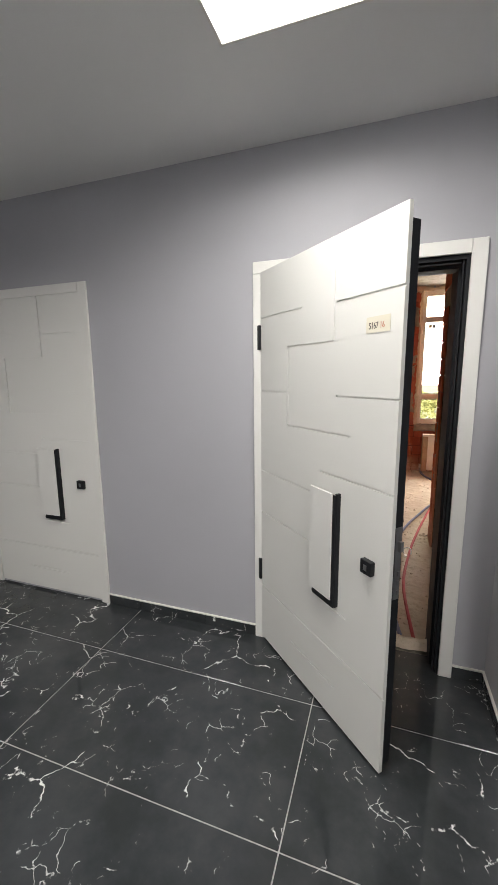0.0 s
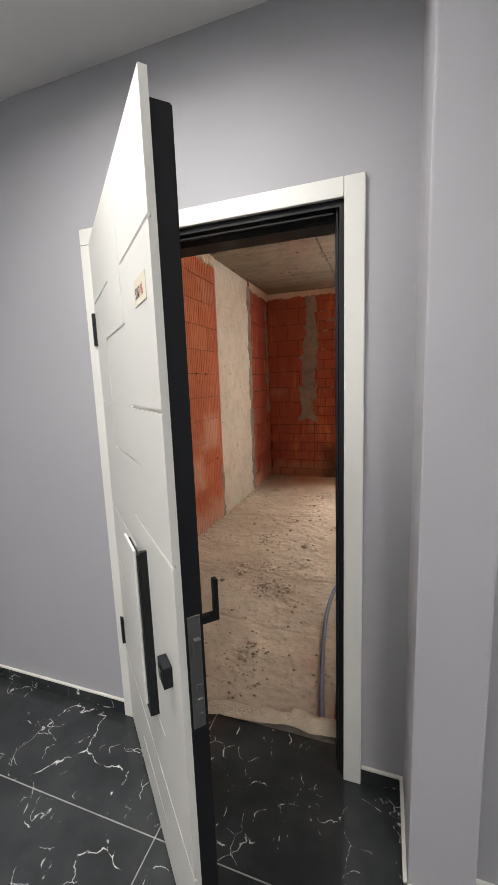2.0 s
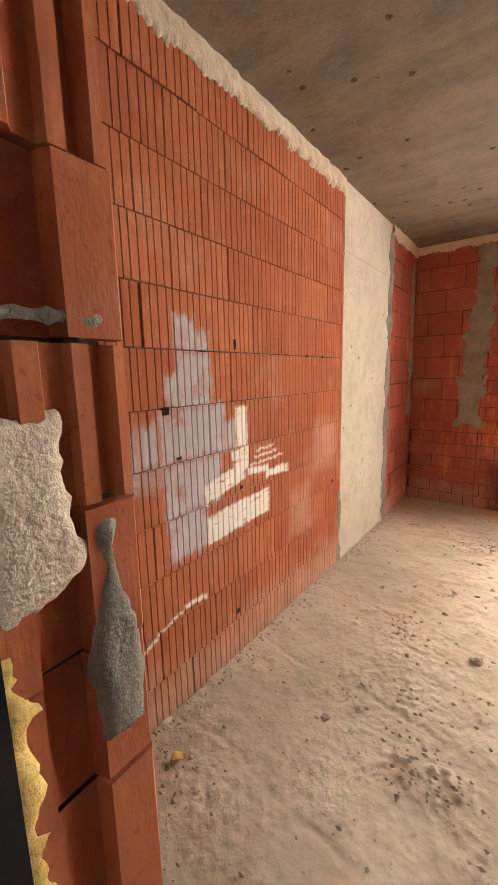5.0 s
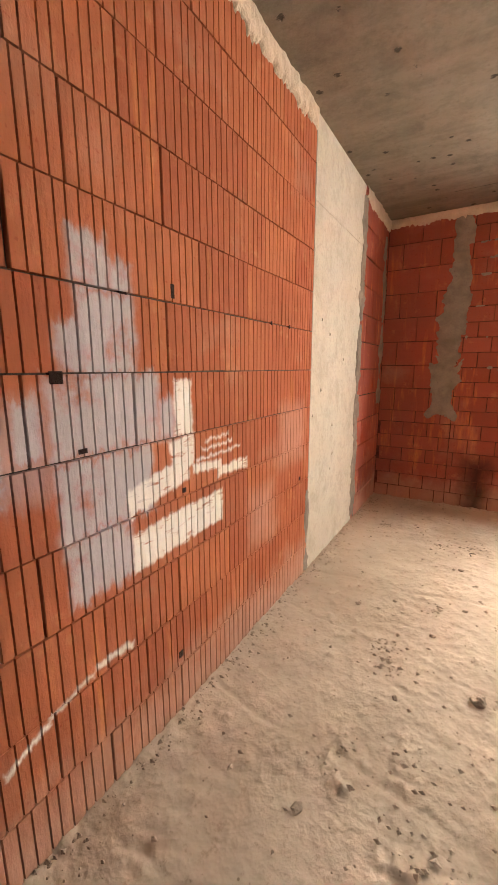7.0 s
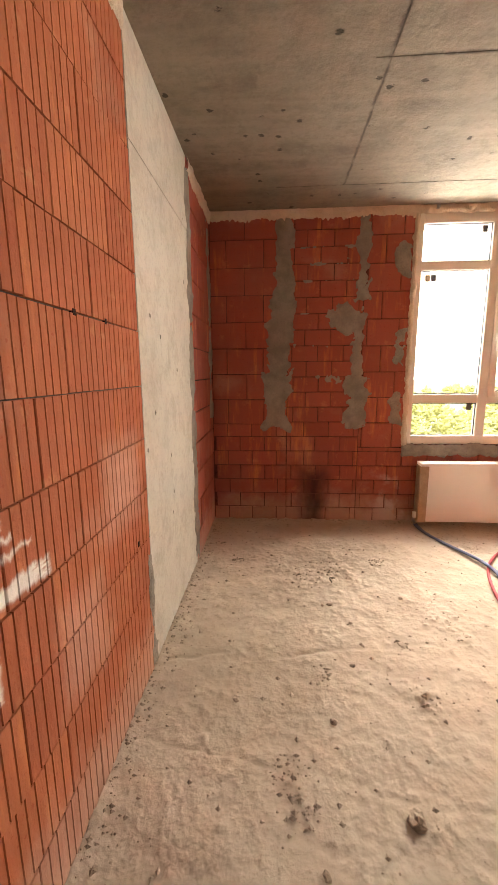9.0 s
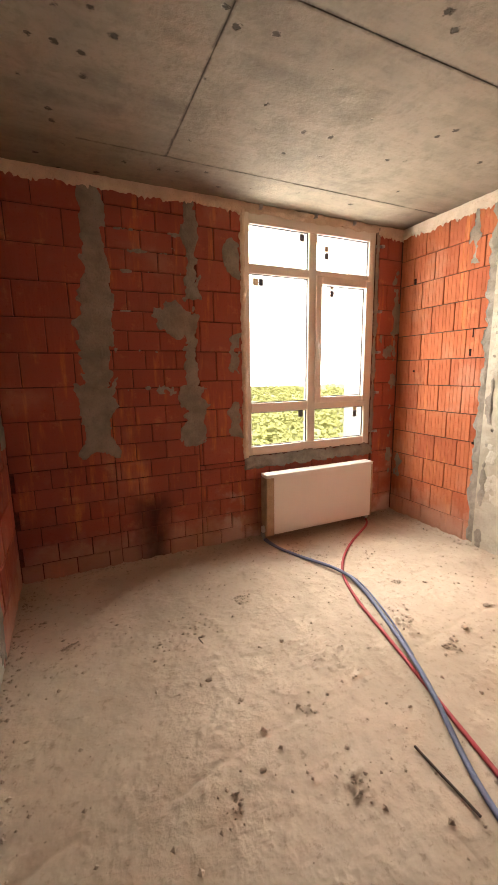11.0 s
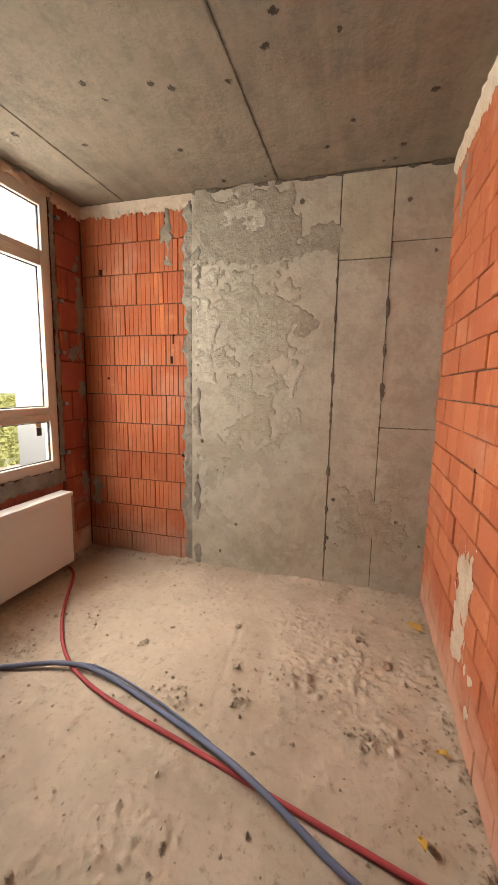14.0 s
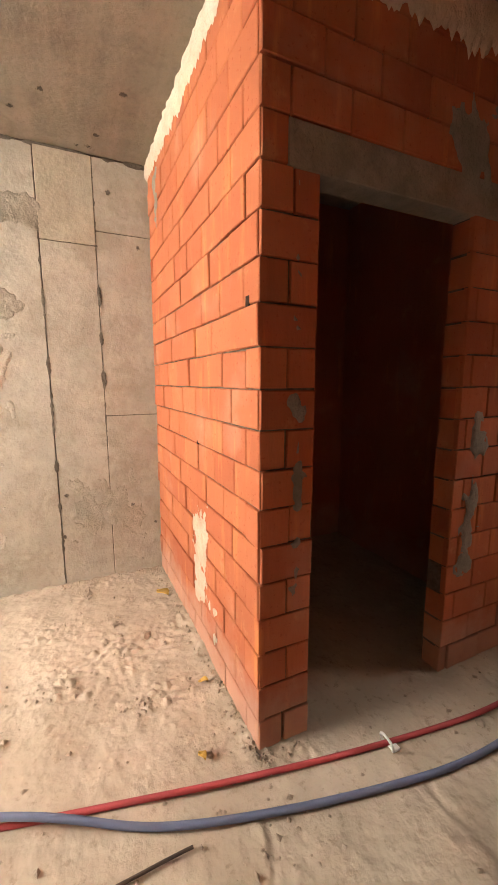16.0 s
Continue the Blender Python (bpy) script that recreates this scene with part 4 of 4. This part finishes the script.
def over_floor():
    while True:
        x, y = random.uniform(XL, XR), random.uniform(2.15, YF)
        if random.random() < 0.6:
            hx, hy, hr, _ = random.choice(HEAPS[:60])
            x, y = hx + random.gauss(0, hr * 0.7), hy + random.gauss(0, hr * 0.7)
        if not (x > XP - 0.02 and y < YP + 0.02) and random.random() < 0.35 + 0.9 * max(0, fbm(x * 2, y * 2, 8)):
            return x, y, ZF + 0.004 + clump(x, y)


def along_walls():
    k = random.random()
    off = abs(random.gauss(0, 0.05)) + 0.004
    if k < 0.35:
        return XL + off, random.uniform(2.35, 6.9), ZF + 0.012
    if k < 0.5:
        return random.uniform(XL, XR), YF - off, ZF + 0.012
    if k < 0.7:
        return XR - off, random.uniform(4.2, 6.9), ZF + 0.012
    if k < 0.88:
        return random.uniform(XP, XR), YP + off, ZF + 0.012
    return XL + 0.1 + abs(random.gauss(0, 0.15)), 2.45 + abs(random.gauss(0, 0.2)), ZF + 0.006


crumbs("floor_crumbs", 3800, over_floor, 0.0015, 0.015, "scattered crumbs of mortar and grit", GRIT)
crumbs("wall_crumbs", 1900, along_walls, 0.003, 0.016, "crumbs and dust heaped along the walls", GRIT)
for i in range(3):
    x, y, _ = over_floor()
    tube("splinter", [(x, y, ZF + 0.008), (x + random.uniform(-0.04, 0.04), y + 0.03, ZF + 0.014), (x + random.uniform(-0.06, 0.06), y + random.uniform(-0.06, 0.06), ZF + 0.008)], 0.003, RUST, None, 2)
for ob in [o for o in scene.objects if o.name.startswith("splinter")]:
    tagged(ob, "short dark splinter lying on the screed", "splinter", "splinters")


# ---- coats and smears on the walls ----
def band(name, wall_pose, u0, length, drop, label, seed, parent, rag=0.05, mat=FOAM, thick=0.02):
    """A ragged coat hanging down from the ceiling."""
    def inside(u, v):
        low = 0.30 - drop - rag * 0.6 * fbm(u * 5 + seed, seed) - rag * abs(fbm(u * 22, seed + 4)) * 0.8
        return min(v - low, u + 0.02, length - u + 0.02)
    ob = smear(name, wall_pose @ Matrix.Translation((u0, ZC - 0.30, 0.0)), (length, 0.30), inside, thick, mat, 0.0125, seed, parent)
    return tagged(ob, label)


cream = "ragged cream gypsum along the ceiling"
band("gypsum_edge", LEFT, 2.32, 2.58, 0.10, cream, 1.0, wall_left, 0.07)
band("gypsum_edge", LEFT, 6.06, 0.96, 0.10, cream, 2.0, wall_left, 0.05)
band("gypsum_edge", FAR, XL, 1.92, 0.075, cream, 3.0, wall_far)
band("gypsum_edge", FAR, 2.06, 0.33, 0.09, cream, 3.7, wall_far)
band("gypsum_edge", RIGHT, -7.02, 1.06, 0.09, cream, 4.0, wall_right)
band("gypsum_edge", NORTH, -XR, 1.80, 0.10, cream, 5.0, part_n, 0.08)
band("gypsum_edge", WEST, -3.75, 1.5, 0.17, cream, 6.0, part_w, 0.12)


def blot(name, wall_pose, rect, label, seed, parent, mat=MORTAR, thick=0.008, rag=0.06, freq=6.0, holes=0.0, shape=None):
    """An uneven smear that fills the rectangle (u0, u1, v0, v1)."""
    u0, u1, v0, v1 = rect
    w, h = u1 - u0, v1 - v0

    def inside(u, v):
        d = min(u, w - u, v, h - v) - rag * 0.7
        if shape:
            d = min(d, shape(u / w, v / h) * w)
        return d + rag * fbm(u * freq + seed, v * freq, seed) + rag * 0.45 * fbm(u * freq * 4, v * freq * 3, seed + 9) - holes * max(0.0, fbm(u * 9, v * 9, seed + 3))
    ob = smear(name, wall_pose @ Matrix.Translation((u0, v0, 0.0)), (w, h), inside, thick, mat, 0.014, seed, parent)
    return tagged(ob, label) if ob else None


gm = "rough grey mortar smear"
for k, (r, t, rag) in enumerate((((-0.75, -0.51, 2.05, 2.92), 0.006, 0.05), ((-0.84, -0.49, 1.25, 2.2), 0.007, 0.07), ((-0.87, -0.53, 0.76, 1.4), 0.006, 0.07), ((-0.665, -0.615, 1.0, 2.8), 0.011, 0.02),
                                 ((0.0, 0.20, 2.0, 2.88), 0.006, 0.06), ((-0.30, 0.20, 1.72, 2.06), 0.006, 0.08), ((-0.02, 0.17, 1.25, 1.85), 0.006, 0.06), ((-0.08, 0.23, 0.78, 1.42), 0.007, 0.08),
                                 ((0.05, 0.10, 0.95, 1.75), 0.011, 0.02), ((-0.25, 0.0, 1.24, 1.40), 0.003, 0.07), ((-0.22, 0.06, 2.36, 2.50), 0.003, 0.06),
                                 ((0.37, 0.57, 2.2, 2.62), 0.004, 0.06), ((0.36, 0.57, 1.38, 1.8), 0.004, 0.07), ((0.38, 0.56, 0.82, 1.25), 0.004, 0.06))):
    blot("mortar_smear", FAR, r, gm, 100 + k, wall_far, thick=t, rag=rag, freq=6.0)
for k, (u0, u1, v) in enumerate(((-0.5, 0.04, 2.53), (-0.5, 0.02, 2.38), (-0.48, -0.2, 2.23), (-0.5, -0.24, 1.93), (-0.45, 0.0, 1.63), (-0.5, -0.1, 1.33))):
    blot("mortar_smear", FAR, (u0, u1, v - 0.022, v + 0.022), gm, 120 + k, wall_far, thick=0.003, rag=0.025, freq=9.0)
blot("mortar_smear", FAR, (2.10, 2.39, 1.5, 1.8), gm, 16, wall_far, rag=0.1, freq=7.0)
blot("mortar_smear", FAR, (2.27, 2.41, 0.2, 2.5), gm, 17, wall_far, rag=0.09, freq=5.0)
blot("mortar_smear", RIGHT, (-7.03, -6.86, 0.25, 0.6), gm, 18, wall_right, rag=0.08)
blot("mortar_smear", RIGHT, (-6.085, -5.91, ZF, 2.86), gm, 19, wall_right, thick=0.022, rag=0.045, freq=5.0)
blot("mortar_smear", RIGHT, (-6.28, -6.12, 2.3, 2.86), gm, 20, wall_right, rag=0.06)
blot("mortar_smear", LEFT, (5.96, 6.18, ZF, 2.84), gm, 21, wall_left, thick=0.01, rag=0.07, freq=5.0)
blot("mortar_smear", LEFT, (6.80, 7.05, 0.9, 2.75), gm, 22, wall_left, rag=0.09, freq=4.0)
blot("mortar_smear", LEFT, (4.85, 4.95, ZF, 0.5), gm, 23, wall_left, rag=0.04)
blot("plaster_splash", NORTH, (-1.47, -1.12, 0.04, 0.72), "white plaster splash", 24, part_n, SPLASH, 0.002, 0.08, 13.0, 0.10)
blot("plaster_splash", NORTH, (-1.15, -0.98, -0.1, 0.25), "white plaster splash", 25, part_n, SPLASH, 0.003, 0.12, 14.0, 0.2)
blot("mortar_smear", NORTH, (-2.2, -2.0, 2.35, 2.75), gm, 27, part_n, rag=0.08)
blot("mortar_smear", WEST, (-3.35, -2.9, 2.15, 2.55), gm, 28, part_w, rag=0.12)
blot("mortar_smear", WEST, (-3.03, -2.8, 0.3, 1.3), gm, 29, part_w, rag=0.1, holes=0.1)
blot("mortar_smear", WEST, (-4.0, -3.9, 0.2, 2.2), gm, 30, part_w, rag=0.07, freq=7.0, holes=0.08)
# foam round the window and the mortar bed below it
fo = "dirty cream mounting foam round the window"
for k, (r, t) in enumerate((((0.53, 0.605, 0.62, 2.87), 0.02), ((2.03, 2.10, 0.62, 2.86), 0.016), ((0.53, 2.11, 2.775, 2.885), 0.02))):
    tagged(blot("mounting_foam", FAR, r, fo, 40 + k, wall_far, FOAM if k != 1 else MORTAR, t, 0.018, 9.0), fo)
blot("mortar_bed", FAR, (0.52, 2.12, 0.52, 0.68), "grey mortar bed with foam under the window", 44, wall_far, MORTAR, 0.022, 0.03, 8.0)
# render patches on the concrete wall
for k, (r, mat, t, rag, hol) in enumerate((((-6.0, -5.0, 2.22, 2.9), DARK_RENDER, 0.005, 0.12, 0.05), ((-5.75, -5.3, 2.5, 2.83), PALE_RENDER, 0.008, 0.10, 0.1),
                                           ((-5.12, -4.80, 2.30, 2.62), DARK_RENDER, 0.005, 0.08, 0.0), ((-5.88, -5.0, 1.45, 2.36), OLIVE_RENDER, 0.004, 0.18, 0.2),
                                           ((-5.75, -5.1, 0.7, 1.6), OLIVE_RENDER, 0.003, 0.2, 0.25), ((-5.97, -5.70, 1.35, 2.36), PALE_RENDER, 0.006, 0.08, 0.1),
                                           ((-5.3, -5.0, 1.0, 1.75), PALE_RENDER, 0.005, 0.13, 0.25), ((-5.95, -5.1, 0.1, 0.85), PALE_RENDER, 0.003, 0.2, 0.3),
                                           ((-5.2, -4.85, 1.72, 1.98), DARK_RENDER, 0.004, 0.1, 0.1), ((-4.8, -4.12, 0.05, 0.75), OLIVE_RENDER, 0.003, 0.2, 0.25),
                                           ((-5.96, -5.86, ZF, 2.5), MORTAR, 0.008, 0.05, 0.0))):
    blot("render_patch", RCONC, r, "thin uneven render patch", 50 + k, wall_concrete, mat, t, rag, 5.0, hol)
for k, (r, rag) in enumerate((((-4.848, -4.817, ZF, 2.86), 0.018), ((-4.496, -4.464, 0.6, 2.86), 0.019), ((-4.84, -4.46, 2.266, 2.296), 0.019), ((-4.49, -4.12, 1.088, 1.118), 0.019), ((-5.97, -4.1, 2.82, 2.87), 0.02))):
    blot("dark_seam", RCONC, r, "dark crumbly line along the formwork seam", 70 + k, wall_concrete, DARK_SEAM, 0.002, rag, 7.0)


# ---- bricks, blocks and tiles ----
MESHES = {}


def plain_brick(L, H, mat, ribs=0, cut=0.010):
    """A clay block, face towards +z at 0; ribs: upright grooves on the face."""
    key = (round(L, 3), round(H, 3), mat.name, ribs, cut)
    if key in MESHES:
        return MESHES[key]
    L, H = key[0], key[1]
    deep, c = 0.03, 0.0025
    if ribs:
        pitch = L / ribs
        prof = [(0.0, -deep), (0.0, -c), (c, 0.0)]
        for i in range(1, ribs):
            u = i * pitch + (0.006 if i % 3 == 0 else 0.0)
            prof += [(u - 0.003, 0.0), (u - 0.002, -cut), (u + 0.002, -cut), (u + 0.003, 0.0)]
        prof += [(L - c, 0.0), (L, -c), (L, -deep)]
        n = len(prof)
        verts = [(u, 0.0, w) for u, w in prof] + [(u, H, w) for u, w in prof]
        faces = [(i, i + 1, n + i + 1, n + i) for i in range(n - 1)] + [tuple(range(n - 1, -1, -1)), tuple(range(n, 2 * n))]
        d = mesh("block", verts, faces, mat)
        bm = bmesh.new()
        bm.from_mesh(d)
        bmesh.ops.recalc_face_normals(bm, faces=bm.faces)
        bm.to_mesh(d)
        bm.free()
    else:
        c = 0.004
        verts = [(0, 0, -deep), (L, 0, -deep), (L, H, -deep), (0, H, -deep), (0, 0, -c), (L, 0, -c), (L, H, -c), (0, H, -c), (c, c, 0), (L - c, c, 0), (L - c, H - c, 0), (c, H - c, 0)]
        faces = []
        for a in (0, 4):
            for i in range(4):
                j = (i + 1) % 4
                faces.append((a + i, a + j, a + 4 + j, a + 4 + i))
        faces.append((8, 9, 10, 11))
        d = mesh("brick", verts, faces, mat)
    MESHES[key] = d
    return d


rng = random.Random(7)


def lay(wall, wall_pose, u0, u1, rows, length, start, mat, ribbed=True, gap=0.008, name="block", holes=(), cut=0.010):
    """Courses of blocks between u0 and u1; rows: (v0, v1, shift)."""
    for v0, v1, shift in rows:
        u = start + shift - 20 * length
        while u < u1:
            a, b = max(u, u0), min(u + length, u1)
            u += length
            if b - a < 0.03:
                continue
            spans = [(a, b)]
            for h0, h1, g0, g1 in holes:
                if v1 > g0 + 0.03 and v0 < g1 - 0.03:
                    spans = [s for p, q in spans for s in ((p, min(q, h0)), (max(p, h1), q)) if s[1] - s[0] > 0.03]
            for p, q in spans:
                L, H = q - p - gap, v1 - v0 - gap
                ribs = max(1, round(L / 0.042)) if ribbed else 0
                off = rng.gauss(0, 0.0014 if ribbed else 0.0024)
                m = wall_pose @ Matrix.Translation((p + gap / 2 + rng.gauss(0, 0.0008), v0 + gap / 2, off)) @ Matrix.Rotation(rng.gauss(0, 0.0025 if ribbed else 0.006), 4, 'Z')
                put(name, plain_brick(L, H, mat, ribs if ribs > 1 else 0, cut), wall, m)


def courses(first, step, top, shift, bottom=ZF - 0.04):
    rows, z, k = [], first - step, 0
    while z < top - 0.03:
        rows.append((max(z, bottom), min(z + step, top), shift * ((k % 2)) + rng.uniform(-0.012, 0.012)))
        z += step
        k += 1
    return rows


big = lambda: courses(0.062, 0.2513, ZC + 0.02, 0.19)
small = lambda first=0.122, top=ZC + 0.02: courses(first - 0.3, 0.1502, top, 0.125)
lay(wall_left, LEFT, 2.32, 4.913, big(), 0.375, 3.14, BRICK_L, gap=0.006)
lay(wall_left, LEFT, 6.055, YF, big(), 0.375, 6.1, BRICK_F, False)
lay(wall_far, FAR, XL, -0.60, courses(1.11, 0.25, ZC + 0.02, 0.19, 0.86), 0.36, -1.2, BRICK_F, False)
lay(wall_far, FAR, XL, -0.60, courses(-0.02, 0.15, 0.86, 0.125), 0.25, -1.2, BRICK_F, False, name="brick")
lay(wall_far, FAR, -0.60, 0.12, small(0.13), 0.25, -0.55, BRICK_F, False, name="brick")
lay(wall_far, FAR, 0.12, 0.565, courses(0.875, 0.25, ZC + 0.02, 0.15, 0.625), 0.30, 0.15, BRICK_F, False)
lay(wall_far, FAR, 0.12, 2.09, courses(-0.02, 0.15, 0.622, 0.125), 0.25, 0.05, BRICK_F, False, name="brick")
lay(wall_far, FAR, 2.09, XB, courses(0.062, 0.25, ZC + 0.02, 0.15), 0.36, 2.05, BRICK_F, False)
lay(wall_right, RIGHT, -YF, -5.97, courses(0.035, 0.2513, ZC + 0.02, 0.12), 0.25, -7.1, BRICK, cut=0.003)
lay(part_n, NORTH, -XR, -XP, small(), 0.25, -XP, BRICK, False, 0.006, name="brick")
LINTEL = (-4.0, -2.75, 2.07, 2.225)
lay(part_w, WEST, -YP, -YD, small(), 0.25, -YP, BRICK, False, 0.007, name="brick", holes=((-3.868, -3.055, -1, 2.07), LINTEL))
put("lintel", box_mesh("lintel", (-4.0, 2.07, -0.117), (-2.75, 2.222, 0.001), MORTAR, 0.004), part_w, WEST)
# bricks of the doorway's far reveal
REVEAL = facing((0, 3.052, 0), (-1, 0, 0), (0, 1, 0))
lay(part_w, REVEAL, -(XP + PT), -XP - 0.002, small(0.117, 2.07), 0.25, -XP - 0.13, BRICK, False, name="brick")

# the reveal of the entrance: hollow block ends with upright channels
JAMB = facing((-0.612, 0, 0), (0, 1, 0), (1, 0, 0))


def jamb_block(H, kind):
    key = ("jamb", round(H, 3), kind)
    if key not in MESHES:
        prof = [(0.0, -0.03), (0.0, 0.0), (0.085, 0.004), (0.095, -0.028), (0.165, -0.03), (0.175, 0.003), (0.262, 0.004), (0.27, -0.004), (0.27, -0.03)]
        if kind:
            prof = [(0.0, -0.03), (0.0, 0.0), (0.05, 0.0), (0.058, -0.012), (0.09, -0.012), (0.098, 0.002), (0.13, 0.002), (0.138, -0.012), (0.17, -0.012), (0.178, 0.002), (0.205, 0.002), (0.213, -0.032), (0.238, -0.034), (0.246, 0.003), (0.265, 0.002), (0.27, -0.006), (0.27, -0.04)]
        n = len(prof)
        verts = [(u, 0.0, w) for u, w in prof] + [(u, H, w) for u, w in prof]
        faces = [(i, i + 1, n + i + 1, n + i) for i in range(n - 1)] + [tuple(range(n - 1, -1, -1)), tuple(range(n, 2 * n))]
        d = mesh("block", verts, faces, BRICK)
        bm = bmesh.new()
        bm.from_mesh(d)
        bmesh.ops.recalc_face_normals(bm, faces=bm.faces)
        bm.to_mesh(d)
        bm.free()
        MESHES[key] = d
    return MESHES[key]


for k in range(10):
    z0 = ZF - 0.03 + 0.2513 * k - 0.05
    if z0 < 2.0:
        put("block", jamb_block(min(0.243, 2.055 - z0), k in (6, 8)), wall_entry, JAMB @ Matrix.Translation((2.053, z0, rng.gauss(0, 0.003))))
blot("mortar_smear", JAMB, (2.205, 2.325, 0.82, 1.27), gm, 60, wall_entry, thick=0.02, rag=0.03, freq=4.0)
blot("mortar_smear", JAMB, (2.05, 2.315, 1.50, 1.58), gm, 61, wall_entry, thick=0.015, rag=0.03, freq=9.0)
blot("plaster_splash", JAMB, (2.06, 2.24, 1.10, 1.44), "cream plaster splash", 62, wall_entry, FOAM, 0.011, 0.04, 7.0)
blot("foam_bead", JAMB, (2.05, 2.135, -0.1, 1.12), "yellow mounting foam along the steel frame", 63, wall_entry, YFOAM, 0.014, 0.025, 14.0)

# flat dark patches stand in for the shade in knocked-out block corners
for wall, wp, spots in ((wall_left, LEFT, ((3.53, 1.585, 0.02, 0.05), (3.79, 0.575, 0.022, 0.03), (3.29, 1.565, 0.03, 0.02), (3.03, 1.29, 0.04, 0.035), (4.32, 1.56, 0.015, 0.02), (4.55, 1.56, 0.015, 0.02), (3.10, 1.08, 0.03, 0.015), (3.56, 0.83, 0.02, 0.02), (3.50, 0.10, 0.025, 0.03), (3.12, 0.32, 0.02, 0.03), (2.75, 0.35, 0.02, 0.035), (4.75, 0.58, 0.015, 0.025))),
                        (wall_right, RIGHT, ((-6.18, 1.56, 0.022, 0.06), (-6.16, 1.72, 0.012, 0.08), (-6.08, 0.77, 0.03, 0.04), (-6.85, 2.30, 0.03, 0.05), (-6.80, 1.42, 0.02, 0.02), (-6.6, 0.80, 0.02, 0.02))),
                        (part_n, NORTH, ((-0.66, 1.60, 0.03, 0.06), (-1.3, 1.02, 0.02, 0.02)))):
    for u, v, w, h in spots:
        put("knocked_hole_shade", box_mesh("knocked_hole_shade", (u, v, -0.02), (u + w, v + h, 0.0012), HOLE_SHADE), wall, wp)

# corridor tiles
xs = [-4.892 + 1.178 * k for k in range(8)]
ys = [-1.45 + 0.592 * k for k in range(7)]
floor_c = bpy.data.objects["floor_corridor"]
for i in range(len(xs) - 1):
    for j in range(len(ys) - 1):
        x0, x1, y0, y1 = max(xs[i], -4.5) + 0.0025, min(xs[i + 1], 3.2) - 0.0025, max(ys[j], -1.2) + 0.0025, min(ys[j + 1], 2.02) - 0.0025
        if x1 - x0 > 0.02 and y1 - y0 > 0.02:
            put("tile", box_mesh("tile", (x0, y0, -0.0025), (x1, y1, 0.0), MARBLE, 0.0008), floor_c)
